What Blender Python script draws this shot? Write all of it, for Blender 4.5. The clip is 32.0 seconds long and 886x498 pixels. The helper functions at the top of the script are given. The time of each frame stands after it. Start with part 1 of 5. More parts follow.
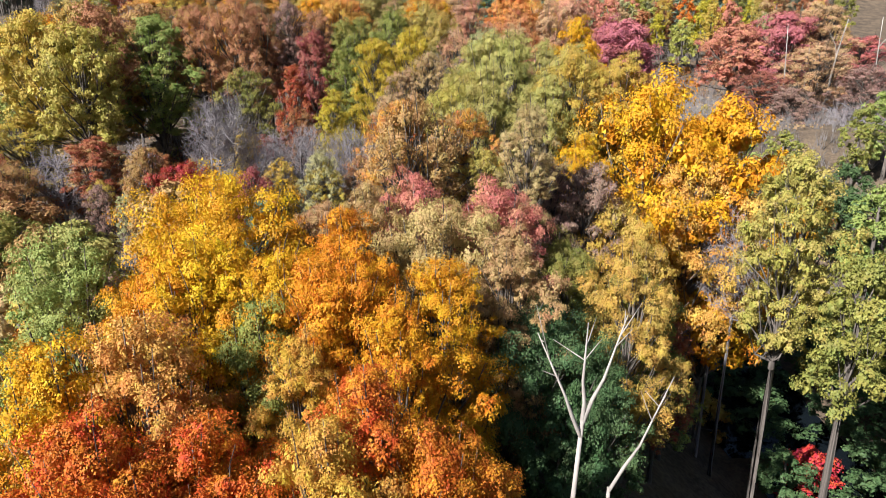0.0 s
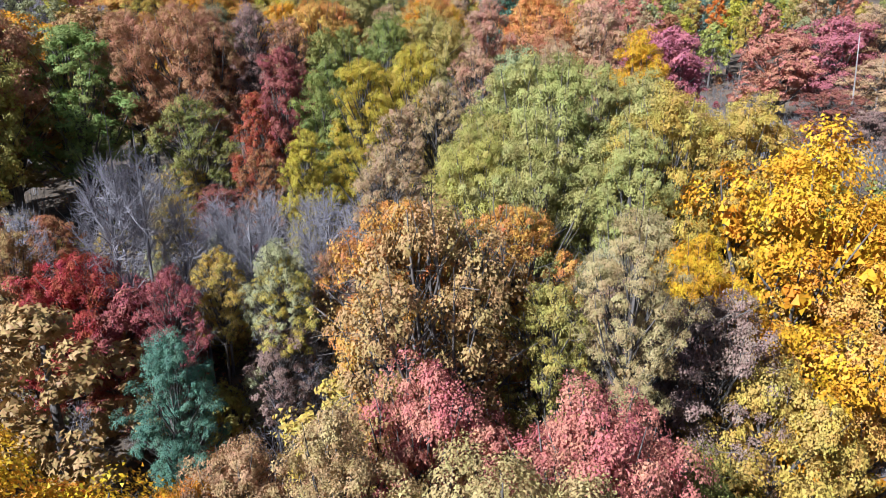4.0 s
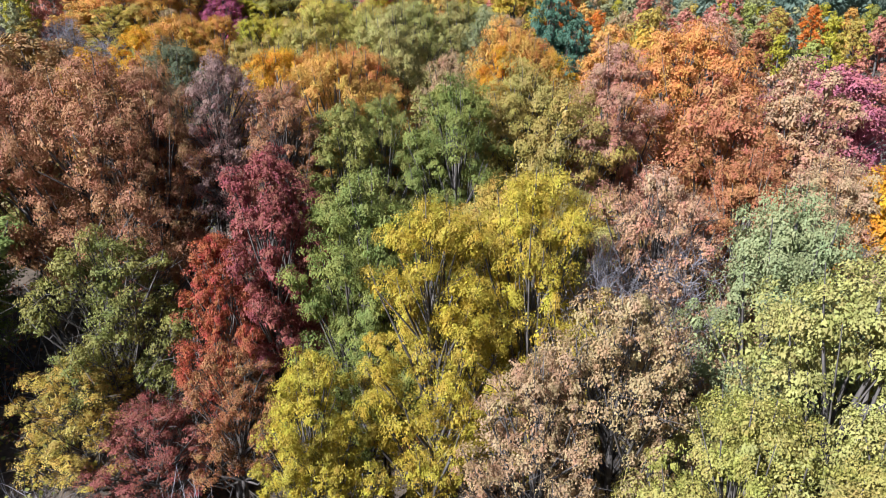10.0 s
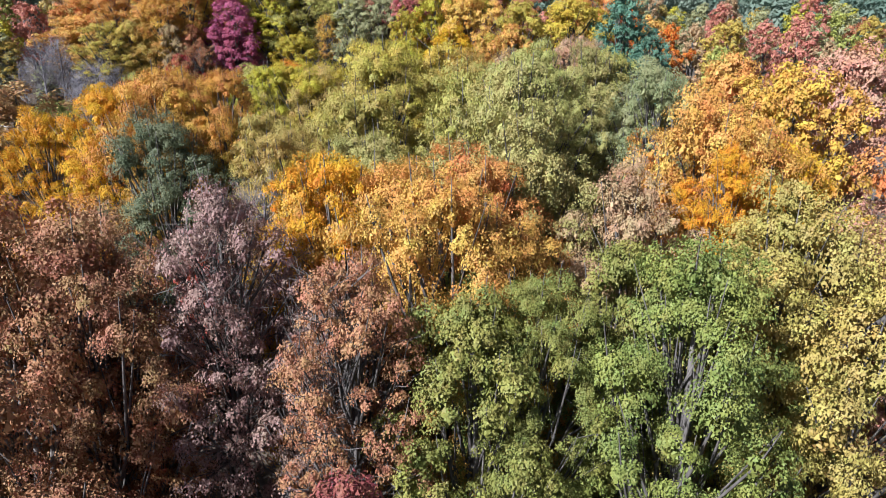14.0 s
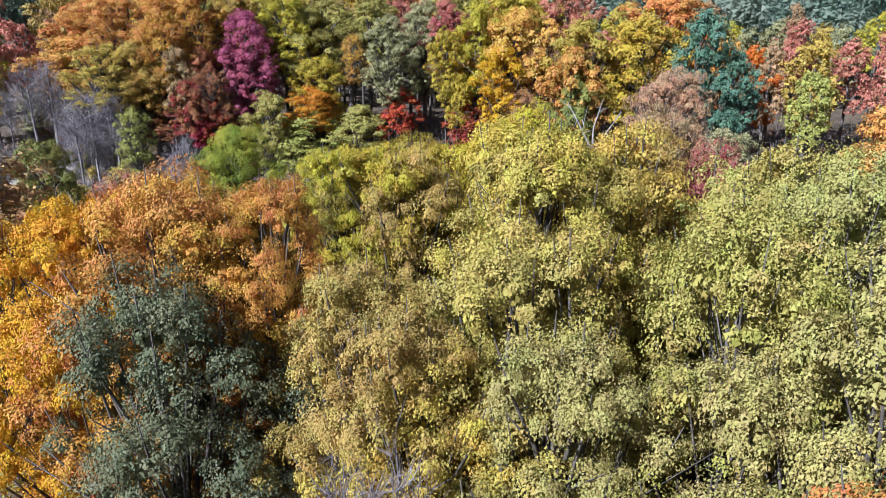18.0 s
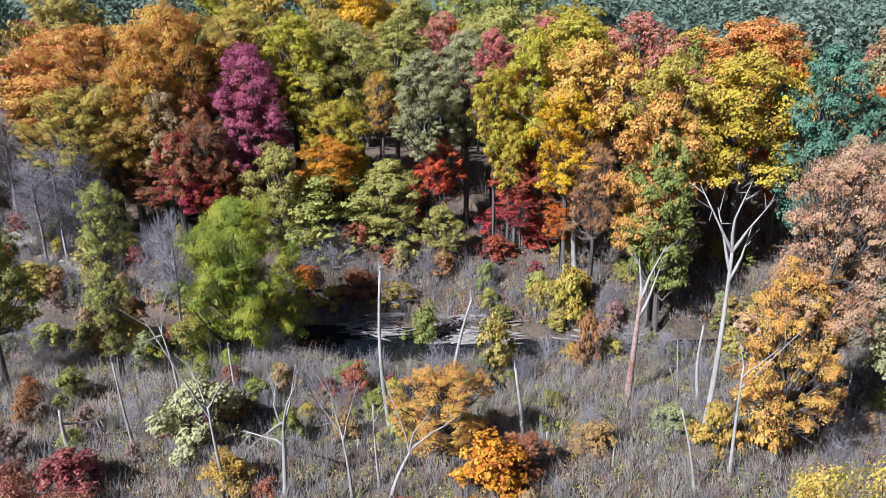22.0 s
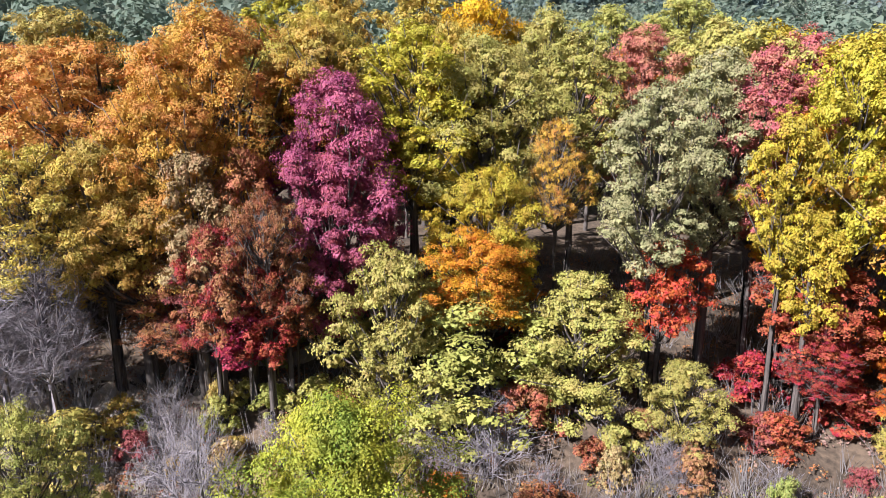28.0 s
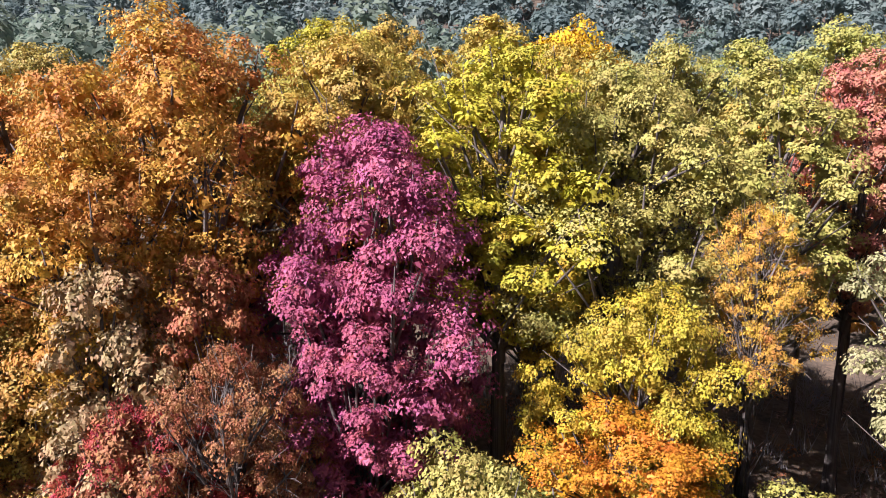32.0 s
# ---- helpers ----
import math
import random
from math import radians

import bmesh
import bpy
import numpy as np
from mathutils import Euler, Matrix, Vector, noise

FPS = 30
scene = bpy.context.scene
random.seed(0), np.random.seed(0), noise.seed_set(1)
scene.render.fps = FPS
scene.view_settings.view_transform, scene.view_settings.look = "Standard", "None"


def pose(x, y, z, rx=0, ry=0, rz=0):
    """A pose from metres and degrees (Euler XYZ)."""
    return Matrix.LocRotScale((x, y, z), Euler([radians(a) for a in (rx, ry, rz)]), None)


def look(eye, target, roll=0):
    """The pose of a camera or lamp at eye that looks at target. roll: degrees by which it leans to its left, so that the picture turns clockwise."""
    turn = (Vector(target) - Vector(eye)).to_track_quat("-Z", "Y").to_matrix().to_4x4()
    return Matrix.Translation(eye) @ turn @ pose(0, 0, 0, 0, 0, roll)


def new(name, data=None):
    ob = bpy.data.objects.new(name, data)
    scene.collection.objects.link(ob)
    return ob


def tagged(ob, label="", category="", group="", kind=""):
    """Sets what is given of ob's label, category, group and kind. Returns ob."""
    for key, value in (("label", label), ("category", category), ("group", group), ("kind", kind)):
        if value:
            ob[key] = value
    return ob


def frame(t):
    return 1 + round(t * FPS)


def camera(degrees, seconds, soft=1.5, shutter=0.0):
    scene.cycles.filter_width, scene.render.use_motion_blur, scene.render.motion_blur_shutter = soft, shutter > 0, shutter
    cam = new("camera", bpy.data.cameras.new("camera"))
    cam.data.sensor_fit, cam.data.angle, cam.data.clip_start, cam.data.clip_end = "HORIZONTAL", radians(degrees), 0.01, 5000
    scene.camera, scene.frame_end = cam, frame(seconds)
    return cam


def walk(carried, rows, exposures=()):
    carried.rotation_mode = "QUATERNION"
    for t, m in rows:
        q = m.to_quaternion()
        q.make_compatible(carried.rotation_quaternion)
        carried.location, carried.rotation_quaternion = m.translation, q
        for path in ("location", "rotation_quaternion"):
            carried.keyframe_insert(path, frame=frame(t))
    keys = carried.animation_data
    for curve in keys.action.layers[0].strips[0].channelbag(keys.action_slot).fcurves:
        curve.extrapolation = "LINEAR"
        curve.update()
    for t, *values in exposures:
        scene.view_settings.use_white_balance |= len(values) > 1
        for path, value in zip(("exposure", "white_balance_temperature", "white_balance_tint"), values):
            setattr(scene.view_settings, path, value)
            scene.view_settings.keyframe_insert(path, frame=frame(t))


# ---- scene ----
PATH = [
    (0.0, -0.000, 0.000, 44.000, 72.112, -0.093, 0.000),
    (1.0, -0.277, 4.315, 44.211, 72.096, -0.125, -0.186),
    (2.0, -0.645, 8.741, 44.431, 72.036, -0.108, -0.346),
    (3.0, -0.959, 13.294, 44.713, 72.054, -0.148, -0.428),
    (3.5, -1.078, 15.554, 44.867, 72.065, -0.198, -0.433),
    (5.5, -1.726, 24.751, 46.073, 71.781, -0.346, -0.161),
    (6.0, -1.953, 27.029, 46.336, 71.813, -0.407, -0.139),
    (7.0, -2.666, 31.544, 46.885, 71.821, -0.537, -0.222),
    (8.0, -3.596, 35.637, 47.500, 71.668, -0.570, -0.098),
    (9.0, -4.559, 39.243, 47.965, 71.650, -0.435, 0.148),
    (10.0, -5.545, 42.963, 48.205, 71.844, -0.311, 0.500),
    (11.0, -6.356, 47.285, 48.556, 71.998, -0.257, 0.962),
    (12.0, -7.507, 51.674, 49.076, 71.985, -0.307, 1.288),
    (13.0, -9.050, 55.844, 49.782, 71.765, -0.169, 1.219),
    (14.0, -10.531, 59.725, 50.495, 71.768, 0.054, 1.195),
    (14.5, -11.145, 61.647, 50.756, 71.769, 0.132, 1.242),
    (16.5, -14.109, 68.336, 51.206, 72.198, 0.096, 1.109),
    (17.0, -14.658, 69.717, 51.480, 72.236, 0.133, 1.244),
    (18.0, -15.803, 73.026, 52.066, 72.335, 0.171, 1.448),
    (19.0, -16.899, 76.792, 52.686, 72.447, 0.237, 1.430),
    (20.0, -18.182, 80.857, 53.141, 72.699, 0.303, 1.391),
    (21.0, -19.554, 85.268, 53.897, 72.875, 0.332, 1.264),
    (22.0, -21.020, 89.984, 54.543, 73.192, 0.423, 1.262),
    (23.0, -22.597, 94.747, 54.707, 73.619, 0.431, 1.402),
    (24.0, -24.592, 99.367, 54.776, 73.909, 0.411, 1.887),
    (25.0, -27.363, 103.912, 54.772, 74.174, 0.426, 2.433),
    (25.5, -28.746, 106.264, 54.684, 74.381, 0.417, 2.676),
    (27.5, -33.125, 116.958, 53.648, 76.269, 0.152, 2.914),
    (28.0, -33.593, 119.529, 53.665, 76.710, 0.135, 3.267),
    (29.0, -34.373, 124.643, 53.824, 77.577, 0.173, 4.357),
    (30.0, -35.287, 129.465, 54.011, 78.562, 0.135, 5.691),
    (31.0, -36.001, 133.498, 54.067, 79.703, 0.032, 6.761),
    (32.0, -36.828, 136.755, 53.904, 81.165, -0.172, 7.337),
]
cam = camera(66.0, 32.0, soft=0.9)
walk(cam, [(t, pose(*row)) for t, *row in PATH],
     [(0.0, 0.94, 6300, 12), (2.0, 0.83, 5600, 11), (6.0, 0.85, 5250, 11), (9.0, 0.77, 5500, 12), (14.0, 0.84, 5450, 11), (17.0, 0.58, 5100, 11), (18.0, 0.71, 5350, 14), (20.0, 0.60, 5500, 25), (22.0, 0.71, 5400, 13), (24.0, 0.87, 5800, 16), (28.0, 1.00, 5950, 20), (32.0, 1.07, 6100, 28)])

# ---------------------------------------------------------------- sky and sun
SUN_AZ, SUN_EL = radians(222.0), radians(39.0)      # from +x, turning to +y
TO_SUN = Vector((math.cos(SUN_AZ) * math.cos(SUN_EL), math.sin(SUN_AZ) * math.cos(SUN_EL), math.sin(SUN_EL)))
w = bpy.data.worlds.new("sky")
scene.world = w
w.use_nodes = True
sky = w.node_tree.nodes.new("ShaderNodeTexSky")
sky.sky_type, sky.sun_disc, sky.sun_elevation = "NISHITA", False, SUN_EL
sky.sun_rotation = math.atan2(TO_SUN.x, TO_SUN.y)
w.node_tree.links.new(sky.outputs[0], w.node_tree.nodes["Background"].inputs[0])
w.node_tree.nodes["Background"].inputs[1].default_value = 0.029
sun_data = bpy.data.lights.new("sun", "SUN")
sun_data.energy, sun_data.angle, sun_data.color = 5.2, radians(0.55), (1.0, 0.95, 0.87)
sun = new("sun", sun_data)
sun.matrix_world = look(TO_SUN * 300, (0, 0, 0))


# ---------------------------------------------------------------- materials
def nodes_of(name):
    m = bpy.data.materials.new(name)
    m.use_nodes = True
    t = m.node_tree
    return m, t, t.nodes, t.links, t.nodes["Principled BSDF"]


def add(t, kind, **inputs):
    n = t.nodes.new(kind)
    for k, v in inputs.items():
        n.inputs[k.replace("_", " ")].default_value = v
    return n


def rgba(c):
    return (*c, 1.0)


def leaf_material(name, main, other, patches=2.3, vary=0.2, through_light=0.14):
    """Leaves: two tints in patches over the crown, each leaf a little lighter or darker, part of the light shining through."""
    m, t, n, l, bsdf = nodes_of(name)
    coord = add(t, "ShaderNodeTexCoord")
    info = add(t, "ShaderNodeObjectInfo")
    geo = add(t, "ShaderNodeNewGeometry")
    move = add(t, "ShaderNodeVectorMath")
    move.operation = "ADD"
    l.new(coord.outputs["Object"], move.inputs[0])
    l.new(info.outputs["Random"], move.inputs[1])
    patch = add(t, "ShaderNodeTexNoise", Scale=patches, Detail=2.0)
    l.new(move.outputs[0], patch.inputs["Vector"])
    ramp = add(t, "ShaderNodeMapRange", From_Min=0.36, From_Max=0.66)
    l.new(patch.outputs["Fac"], ramp.inputs["Value"])
    spread = add(t, "ShaderNodeMath")
    spread.operation = "MULTIPLY_ADD"
    spread.inputs[1].default_value = 0.5
    l.new(geo.outputs["Random Per Island"], spread.inputs[0])
    l.new(ramp.outputs[0], spread.inputs[2])
    less = add(t, "ShaderNodeMath")
    less.operation = "SUBTRACT"
    less.use_clamp = True
    less.inputs[1].default_value = 0.25
    l.new(spread.outputs[0], less.inputs[0])
    mix = add(t, "ShaderNodeMix")
    mix.data_type = "RGBA"
    mix.inputs["A"].default_value, mix.inputs["B"].default_value = rgba(main), rgba(other)
    l.new(less.outputs[0], mix.inputs["Factor"])
    hsv = add(t, "ShaderNodeHueSaturation")
    val = add(t, "ShaderNodeMapRange", To_Min=0.99 - vary, To_Max=0.99 + vary)
    l.new(geo.outputs["Random Per Island"], val.inputs["Value"])
    small = add(t, "ShaderNodeTexNoise", Scale=patches * 3.1, Detail=1.0)      # branches that turned earlier or later
    l.new(move.outputs[0], small.inputs["Vector"])
    both_ways = add(t, "ShaderNodeMath")
    both_ways.operation = "MULTIPLY_ADD"
    both_ways.inputs[1].default_value = 0.35
    l.new(info.outputs["Random"], both_ways.inputs[0])
    l.new(small.outputs["Fac"], both_ways.inputs[2])
    hue = add(t, "ShaderNodeMapRange", From_Min=0.35, From_Max=1.0, To_Min=0.468, To_Max=0.534)
    l.new(both_ways.outputs[0], hue.inputs["Value"])
    l.new(val.outputs[0], hsv.inputs["Value"])
    l.new(hue.outputs[0], hsv.inputs["Hue"])
    l.new(mix.outputs["Result"], hsv.inputs["Color"])
    l.new(hsv.outputs[0], bsdf.inputs["Base Color"])
    bsdf.inputs["Roughness"].default_value = 0.55
    bsdf.inputs["Specular IOR Level"].default_value = 0.22
    thin = add(t, "ShaderNodeBsdfTranslucent")
    l.new(hsv.outputs[0], thin.inputs["Color"])
    both = add(t, "ShaderNodeMixShader")
    both.inputs[0].default_value = through_light
    l.new(bsdf.outputs[0], both.inputs[1])
    l.new(thin.outputs[0], both.inputs[2])
    l.new(both.outputs[0], n["Material Output"].inputs["Surface"])
    return m


def rough_material(name, main, other, scale, stretch=(1, 1, 1), rough=0.9, bump=0.4, fine=None):
    """Bark, wood, earth: two tints by a coarse and a fine noise, with relief."""
    m, t, n, l, bsdf = nodes_of(name)
    coord = add(t, "ShaderNodeTexCoord")
    mp = add(t, "ShaderNodeMapping")
    mp.inputs["Scale"].default_value = stretch
    l.new(coord.outputs["Object"], mp.inputs["Vector"])
    a = add(t, "ShaderNodeTexNoise", Scale=scale, Detail=4.0)
    b = add(t, "ShaderNodeTexNoise", Scale=fine or scale * 7, Detail=3.0)
    l.new(mp.outputs[0], a.inputs["Vector"])
    l.new(mp.outputs[0], b.inputs["Vector"])
    s = add(t, "ShaderNodeMath")
    s.operation = "ADD"
    l.new(a.outputs["Fac"], s.inputs[0])
    l.new(b.outputs["Fac"], s.inputs[1])
    r = add(t, "ShaderNodeMapRange", From_Min=0.75, From_Max=1.25)
    l.new(s.outputs[0], r.inputs["Value"])
    mix = add(t, "ShaderNodeMix")
    mix.data_type = "RGBA"
    mix.inputs["A"].default_value, mix.inputs["B"].default_value = rgba(main), rgba(other)
    l.new(r.outputs[0], mix.inputs["Factor"])
    l.new(mix.outputs["Result"], bsdf.inputs["Base Color"])
    bsdf.inputs["Roughness"].default_value = rough
    bp = add(t, "ShaderNodeBump", Strength=bump, Distance=0.05)
    l.new(s.outputs[0], bp.inputs["Height"])
    l.new(bp.outputs[0], bsdf.inputs["Normal"])
    return m


TINTS = {
    "willow": ((0.45, 0.40, 0.045), (0.26, 0.31, 0.042)),
    "slate": ((0.19, 0.20, 0.105), (0.125, 0.14, 0.075)),
    "sand": ((0.49, 0.345, 0.155), (0.40, 0.255, 0.115)),
    "pale": ((0.44, 0.39, 0.125), (0.33, 0.31, 0.10)),
    "amber": ((0.62, 0.36, 0.058), (0.50, 0.22, 0.06)),
    "gold": ((0.66, 0.375, 0.016), (0.60, 0.27, 0.016)),
    "yellow": ((0.51, 0.405, 0.036), (0.43, 0.355, 0.05)),
    "orange": ((0.62, 0.29, 0.07), (0.60, 0.36, 0.09)),
    "ember": ((0.58, 0.17, 0.026), (0.60, 0.25, 0.022)),
    "rust": ((0.37, 0.13, 0.06), (0.40, 0.20, 0.09)),
    "brown": ((0.45, 0.255, 0.11), (0.36, 0.20, 0.09)),
    "tan": ((0.47, 0.36, 0.18), (0.41, 0.27, 0.13)),
    "peach": ((0.50, 0.32, 0.20), (0.50, 0.26, 0.15)),
    "red": ((0.42, 0.075, 0.045), (0.34, 0.07, 0.05)),
    "scarlet": ((0.55, 0.10, 0.035), (0.50, 0.06, 0.05)),
    "crimson": ((0.35, 0.03, 0.045), (0.40, 0.06, 0.05)),
    "maroon": ((0.34, 0.10, 0.083), (0.28, 0.08, 0.075)),
    "rose": ((0.50, 0.15, 0.14), (0.52, 0.22, 0.15)),
    "magenta": ((0.46, 0.12, 0.20), (0.36, 0.085, 0.165)),
    "pink": ((0.48, 0.16, 0.20), (0.42, 0.14, 0.17)),
    "mauve": ((0.36, 0.235, 0.185), (0.29, 0.185, 0.155)),
    "olive": ((0.48, 0.37, 0.09), (0.37, 0.305, 0.085)),
    "mustard": ((0.55, 0.39, 0.07), (0.43, 0.34, 0.08)),
    "lime": ((0.45, 0.42, 0.11), (0.36, 0.36, 0.09)),
    "moss": ((0.30, 0.29, 0.066), (0.195, 0.22, 0.057)),
    "green": ((0.25, 0.33, 0.085), (0.29, 0.32, 0.095)),
    # leaf colour darkened to stand in for the hollow's shade
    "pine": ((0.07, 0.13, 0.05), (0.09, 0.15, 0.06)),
    "teal": ((0.12, 0.24, 0.16), (0.14, 0.24, 0.15)),
    "sage": ((0.36, 0.355, 0.165), (0.27, 0.29, 0.13)),
    "cream": ((0.42, 0.38, 0.20), (0.27, 0.26, 0.125)),
    "birch": ((0.46, 0.46, 0.24), (0.40, 0.38, 0.18)),
    "fresh": ((0.34, 0.33, 0.07), (0.42, 0.36, 0.10)),
    "russet": ((0.50, 0.24, 0.095), (0.42, 0.17, 0.08)),
    "redbrown": ((0.40, 0.19, 0.11), (0.39, 0.235, 0.10)),
}
LEAF = {k: leaf_material("leaves_" + k, *v) for k, v in TINTS.items()}
BARK = rough_material("bark", (0.055, 0.046, 0.04), (0.18, 0.158, 0.142), 3.0, (1, 1, 0.25))
TWIG = rough_material("twig_bark", (0.19, 0.172, 0.19), (0.335, 0.31, 0.33), 2.0)
PALE = rough_material("weathered_wood", (0.26, 0.24, 0.225), (0.46, 0.43, 0.40), 1.6, (1, 1, 0.2))
DRIFT = rough_material("driftwood", (0.18, 0.16, 0.145), (0.37, 0.335, 0.305), 1.2)


def ground(x, y):
    """Height of the ground: a wooded slope, a flat wet meadow with a creek, a bank, then a far hillside."""
    z = np.interp(y, [-60, 0, 20, 60, 85, 112, 120, 147, 153, 166, 200, 260, 330, 620, 900], [16, 17, 19, 27, 32, 31.5, 30.6, 30.4, 34, 37.5, 40, 40, 58, 178, 200])
    side = np.interp(x, [-140, -20, 40], [8.5, 0, -1.0])
    z += side * np.interp(y, [140, 152, 200, 260], [0, 0.9, 1, 1])
    z -= np.interp(x, [6, 20, 34, 52], [0, 1, 1, 0.1]) * np.interp(y, [-20, 0, 45, 66, 82], [4, 5, 9.5, 9.5, 0])
    return float(z)


# ---------------------------------------------------------------- ground
def link_mesh(name, verts, faces, material, parent=None, smooth=False):
    me = bpy.data.meshes.new(name)
    me.from_pydata(verts, [], faces)
    me.materials.append(material)
    if smooth:
        me.shade_smooth()
    ob = new(name, me)
    ob.parent = parent
    return ob


EARTH = rough_material("leaf_litter", (0.055, 0.042, 0.03), (0.17, 0.125, 0.085), 0.35, fine=3.5, bump=0.8)


def creek_line(x):
    return 144.9 + 0.9 * math.sin(x * 0.13) - 0.012 * (x + 25)


def creek_depth(x, y):
    """A creek bed that crosses the wet meadow."""
    wide = 2.8 + 4.2 * math.exp(-((x + 28) / 9) ** 2)
    return max(0.0, 1.0 - ((y - creek_line(x)) / wide) ** 2) * 1.5 if -130 < x < 70 else 0.0


def floor_z(x, y):
    """The ground with its hummocks and the creek bed."""
    cut = creek_depth(x, y)
    bump = 0.5 * noise.noise((x * 0.07, y * 0.07, 3.0)) + 0.2 * noise.noise((x * 0.4, y * 0.4, 7.0))
    return ground(x, y) - cut + bump * (0.3 if cut > 0 else 1.0)


def ground_sheet():
    xs = np.concatenate([np.linspace(-900, -150, 12), np.linspace(-140, 120, 131), np.linspace(130, 900, 12)])
    ys = np.concatenate([np.linspace(-300, -40, 8), np.linspace(-30, 210, 121), np.linspace(220, 900, 30)])
    verts, nx = [(x, y, floor_z(x, y)) for y in ys for x in xs], len(xs)
    faces = [(j * nx + i, j * nx + i + 1, (j + 1) * nx + i + 1, (j + 1) * nx + i) for j in range(len(ys) - 1) for i in range(nx - 1)]
    return tagged(link_mesh("ground", verts, faces, EARTH, smooth=True), "brown forest floor with leaf litter and dry grass", "ground", kind="structure")


ground_sheet()


# ---------------------------------------------------------------- tree kit: unit crowns of radius 1, shared by many trees
def tube(verts, faces, points, radii, sides=6):
    """A tapering round limb along points."""
    points = [Vector(p) for p in points]
    first = len(verts)
    for i, p in enumerate(points):
        way = (points[min(i + 1, len(points) - 1)] - points[max(i - 1, 0)]).normalized()
        side = way.orthogonal().normalized()
        other = way.cross(side)
        for k in range(sides):
            a = 2 * math.pi * k / sides
            verts.append(tuple(p + (side * math.cos(a) + other * math.sin(a)) * radii[i]))
    for i in range(len(points) - 1):
        for k in range(sides):
            a, b = first + i * sides + k, first + i * sides + (k + 1) % sides
            faces.append((a, b, b + sides, a + sides))
    faces.append(tuple(first + (len(points) - 1) * sides + k for k in range(sides)))


def leaf_mesh(name, places, normals, size, rng, single=False):
    """Leaf sprays at the places, turned to the normals: two triangles on a crease, or where they are small a single one."""
    n = len(places)
    nor = normals / (np.linalg.norm(normals, axis=1)[:, None] + 1e-9) + rng.normal(0, 0.33, (n, 3))
    nor /= np.linalg.norm(nor, axis=1)[:, None]
    t = np.cross(nor, rng.normal(0, 1, (n, 3)))
    t /= np.linalg.norm(t, axis=1)[:, None] + 1e-9
    b = np.cross(nor, t)
    s = (size * rng.uniform(0.6, 1.35, n))[:, None]
    if single:
        k = rng.uniform(0.5, 0.95, (n, 1))
        v = np.stack([places - t * s, places + t * s * 0.8 - b * s * k, places + t * s * 0.7 + b * s * 0.8], 1)
        corners, pattern = 3, np.array([0, 1, 2])
    else:
        fold = nor * s * 0.28
        v = np.stack([places - t * s, places - b * s * 0.72 + fold, places + t * s * 1.1, places + b * s * 0.72 + fold], 1)
        corners, pattern = 4, np.array([0, 1, 2, 0, 2, 3])
    me = bpy.data.meshes.new(name)
    me.vertices.add(corners * n)
    me.vertices.foreach_set("co", v.reshape(-1, 3).astype(np.float32).ravel())
    loops = (np.arange(n)[:, None] * corners + pattern).astype(np.int32).ravel()
    me.loops.add(len(loops))
    me.loops.foreach_set("vertex_index", loops)
    me.polygons.add(len(loops) // 3)
    me.polygons.foreach_set("loop_start", np.arange(0, len(loops), 3, dtype=np.int32))
    me.update()
    me.validate()
    return me


def unit(rng, n):
    v = rng.normal(0, 1, (n, 3))
    return v / np.linalg.norm(v, axis=1)[:, None]


# per form: depth of the crown, clumps, clump radius, sprays, spray size (all in crown radii)
FORMS = {
    "close": dict(depth=1.7, clumps=112, clump=0.21, leaves=150000, size=0.0068),
    "close_tall": dict(depth=2.8, clumps=128, clump=0.215, leaves=125000, size=0.0085),
    "near": dict(depth=1.7, clumps=100, clump=0.225, leaves=100000, size=0.0084),
    "near_tall": dict(depth=2.8, clumps=118, clump=0.225, leaves=100000, size=0.0102),
    "big": dict(depth=1.7, clumps=98, clump=0.22, leaves=80000, size=0.0102),
    "broad": dict(depth=1.75, clumps=76, clump=0.25, leaves=60000, size=0.0128),
    "tall": dict(depth=2.8, clumps=86, clump=0.245, leaves=48000, size=0.0165),
    "far": dict(depth=1.85, clumps=56, clump=0.28, leaves=26000, size=0.0195),
    "far_tall": dict(depth=2.7, clumps=70, clump=0.28, leaves=28000, size=0.0215),
    "small": dict(depth=2.2, clumps=40, clump=0.30, leaves=17000, size=0.0255),
    "upright": dict(depth=3.0, clumps=86, clump=0.26, leaves=60000, size=0.0145),
    "sparse": dict(depth=2.3, clumps=88, clump=0.225, leaves=46000, size=0.0132),
    "willow": dict(depth=2.2, clumps=130, clump=0.28, leaves=150000, size=0.0088),
    "layered": dict(depth=1.9, clumps=96, clump=0.23, leaves=30000, size=0.0175),
    "conifer": dict(depth=3.2, clumps=80, clump=0.22, leaves=15000, size=0.027),
    "fill": dict(depth=2.3, clumps=36, clump=0.28, leaves=6000, size=0.034),
    "bare": dict(depth=2.5, clumps=40, clump=0.0, leaves=0, size=0.0),
    "bush": dict(depth=1.25, clumps=26, clump=0.30, leaves=4600, size=0.037),
    "twiggy": dict(depth=1.2, clumps=34, clump=0.0, leaves=0, size=0.0),
}


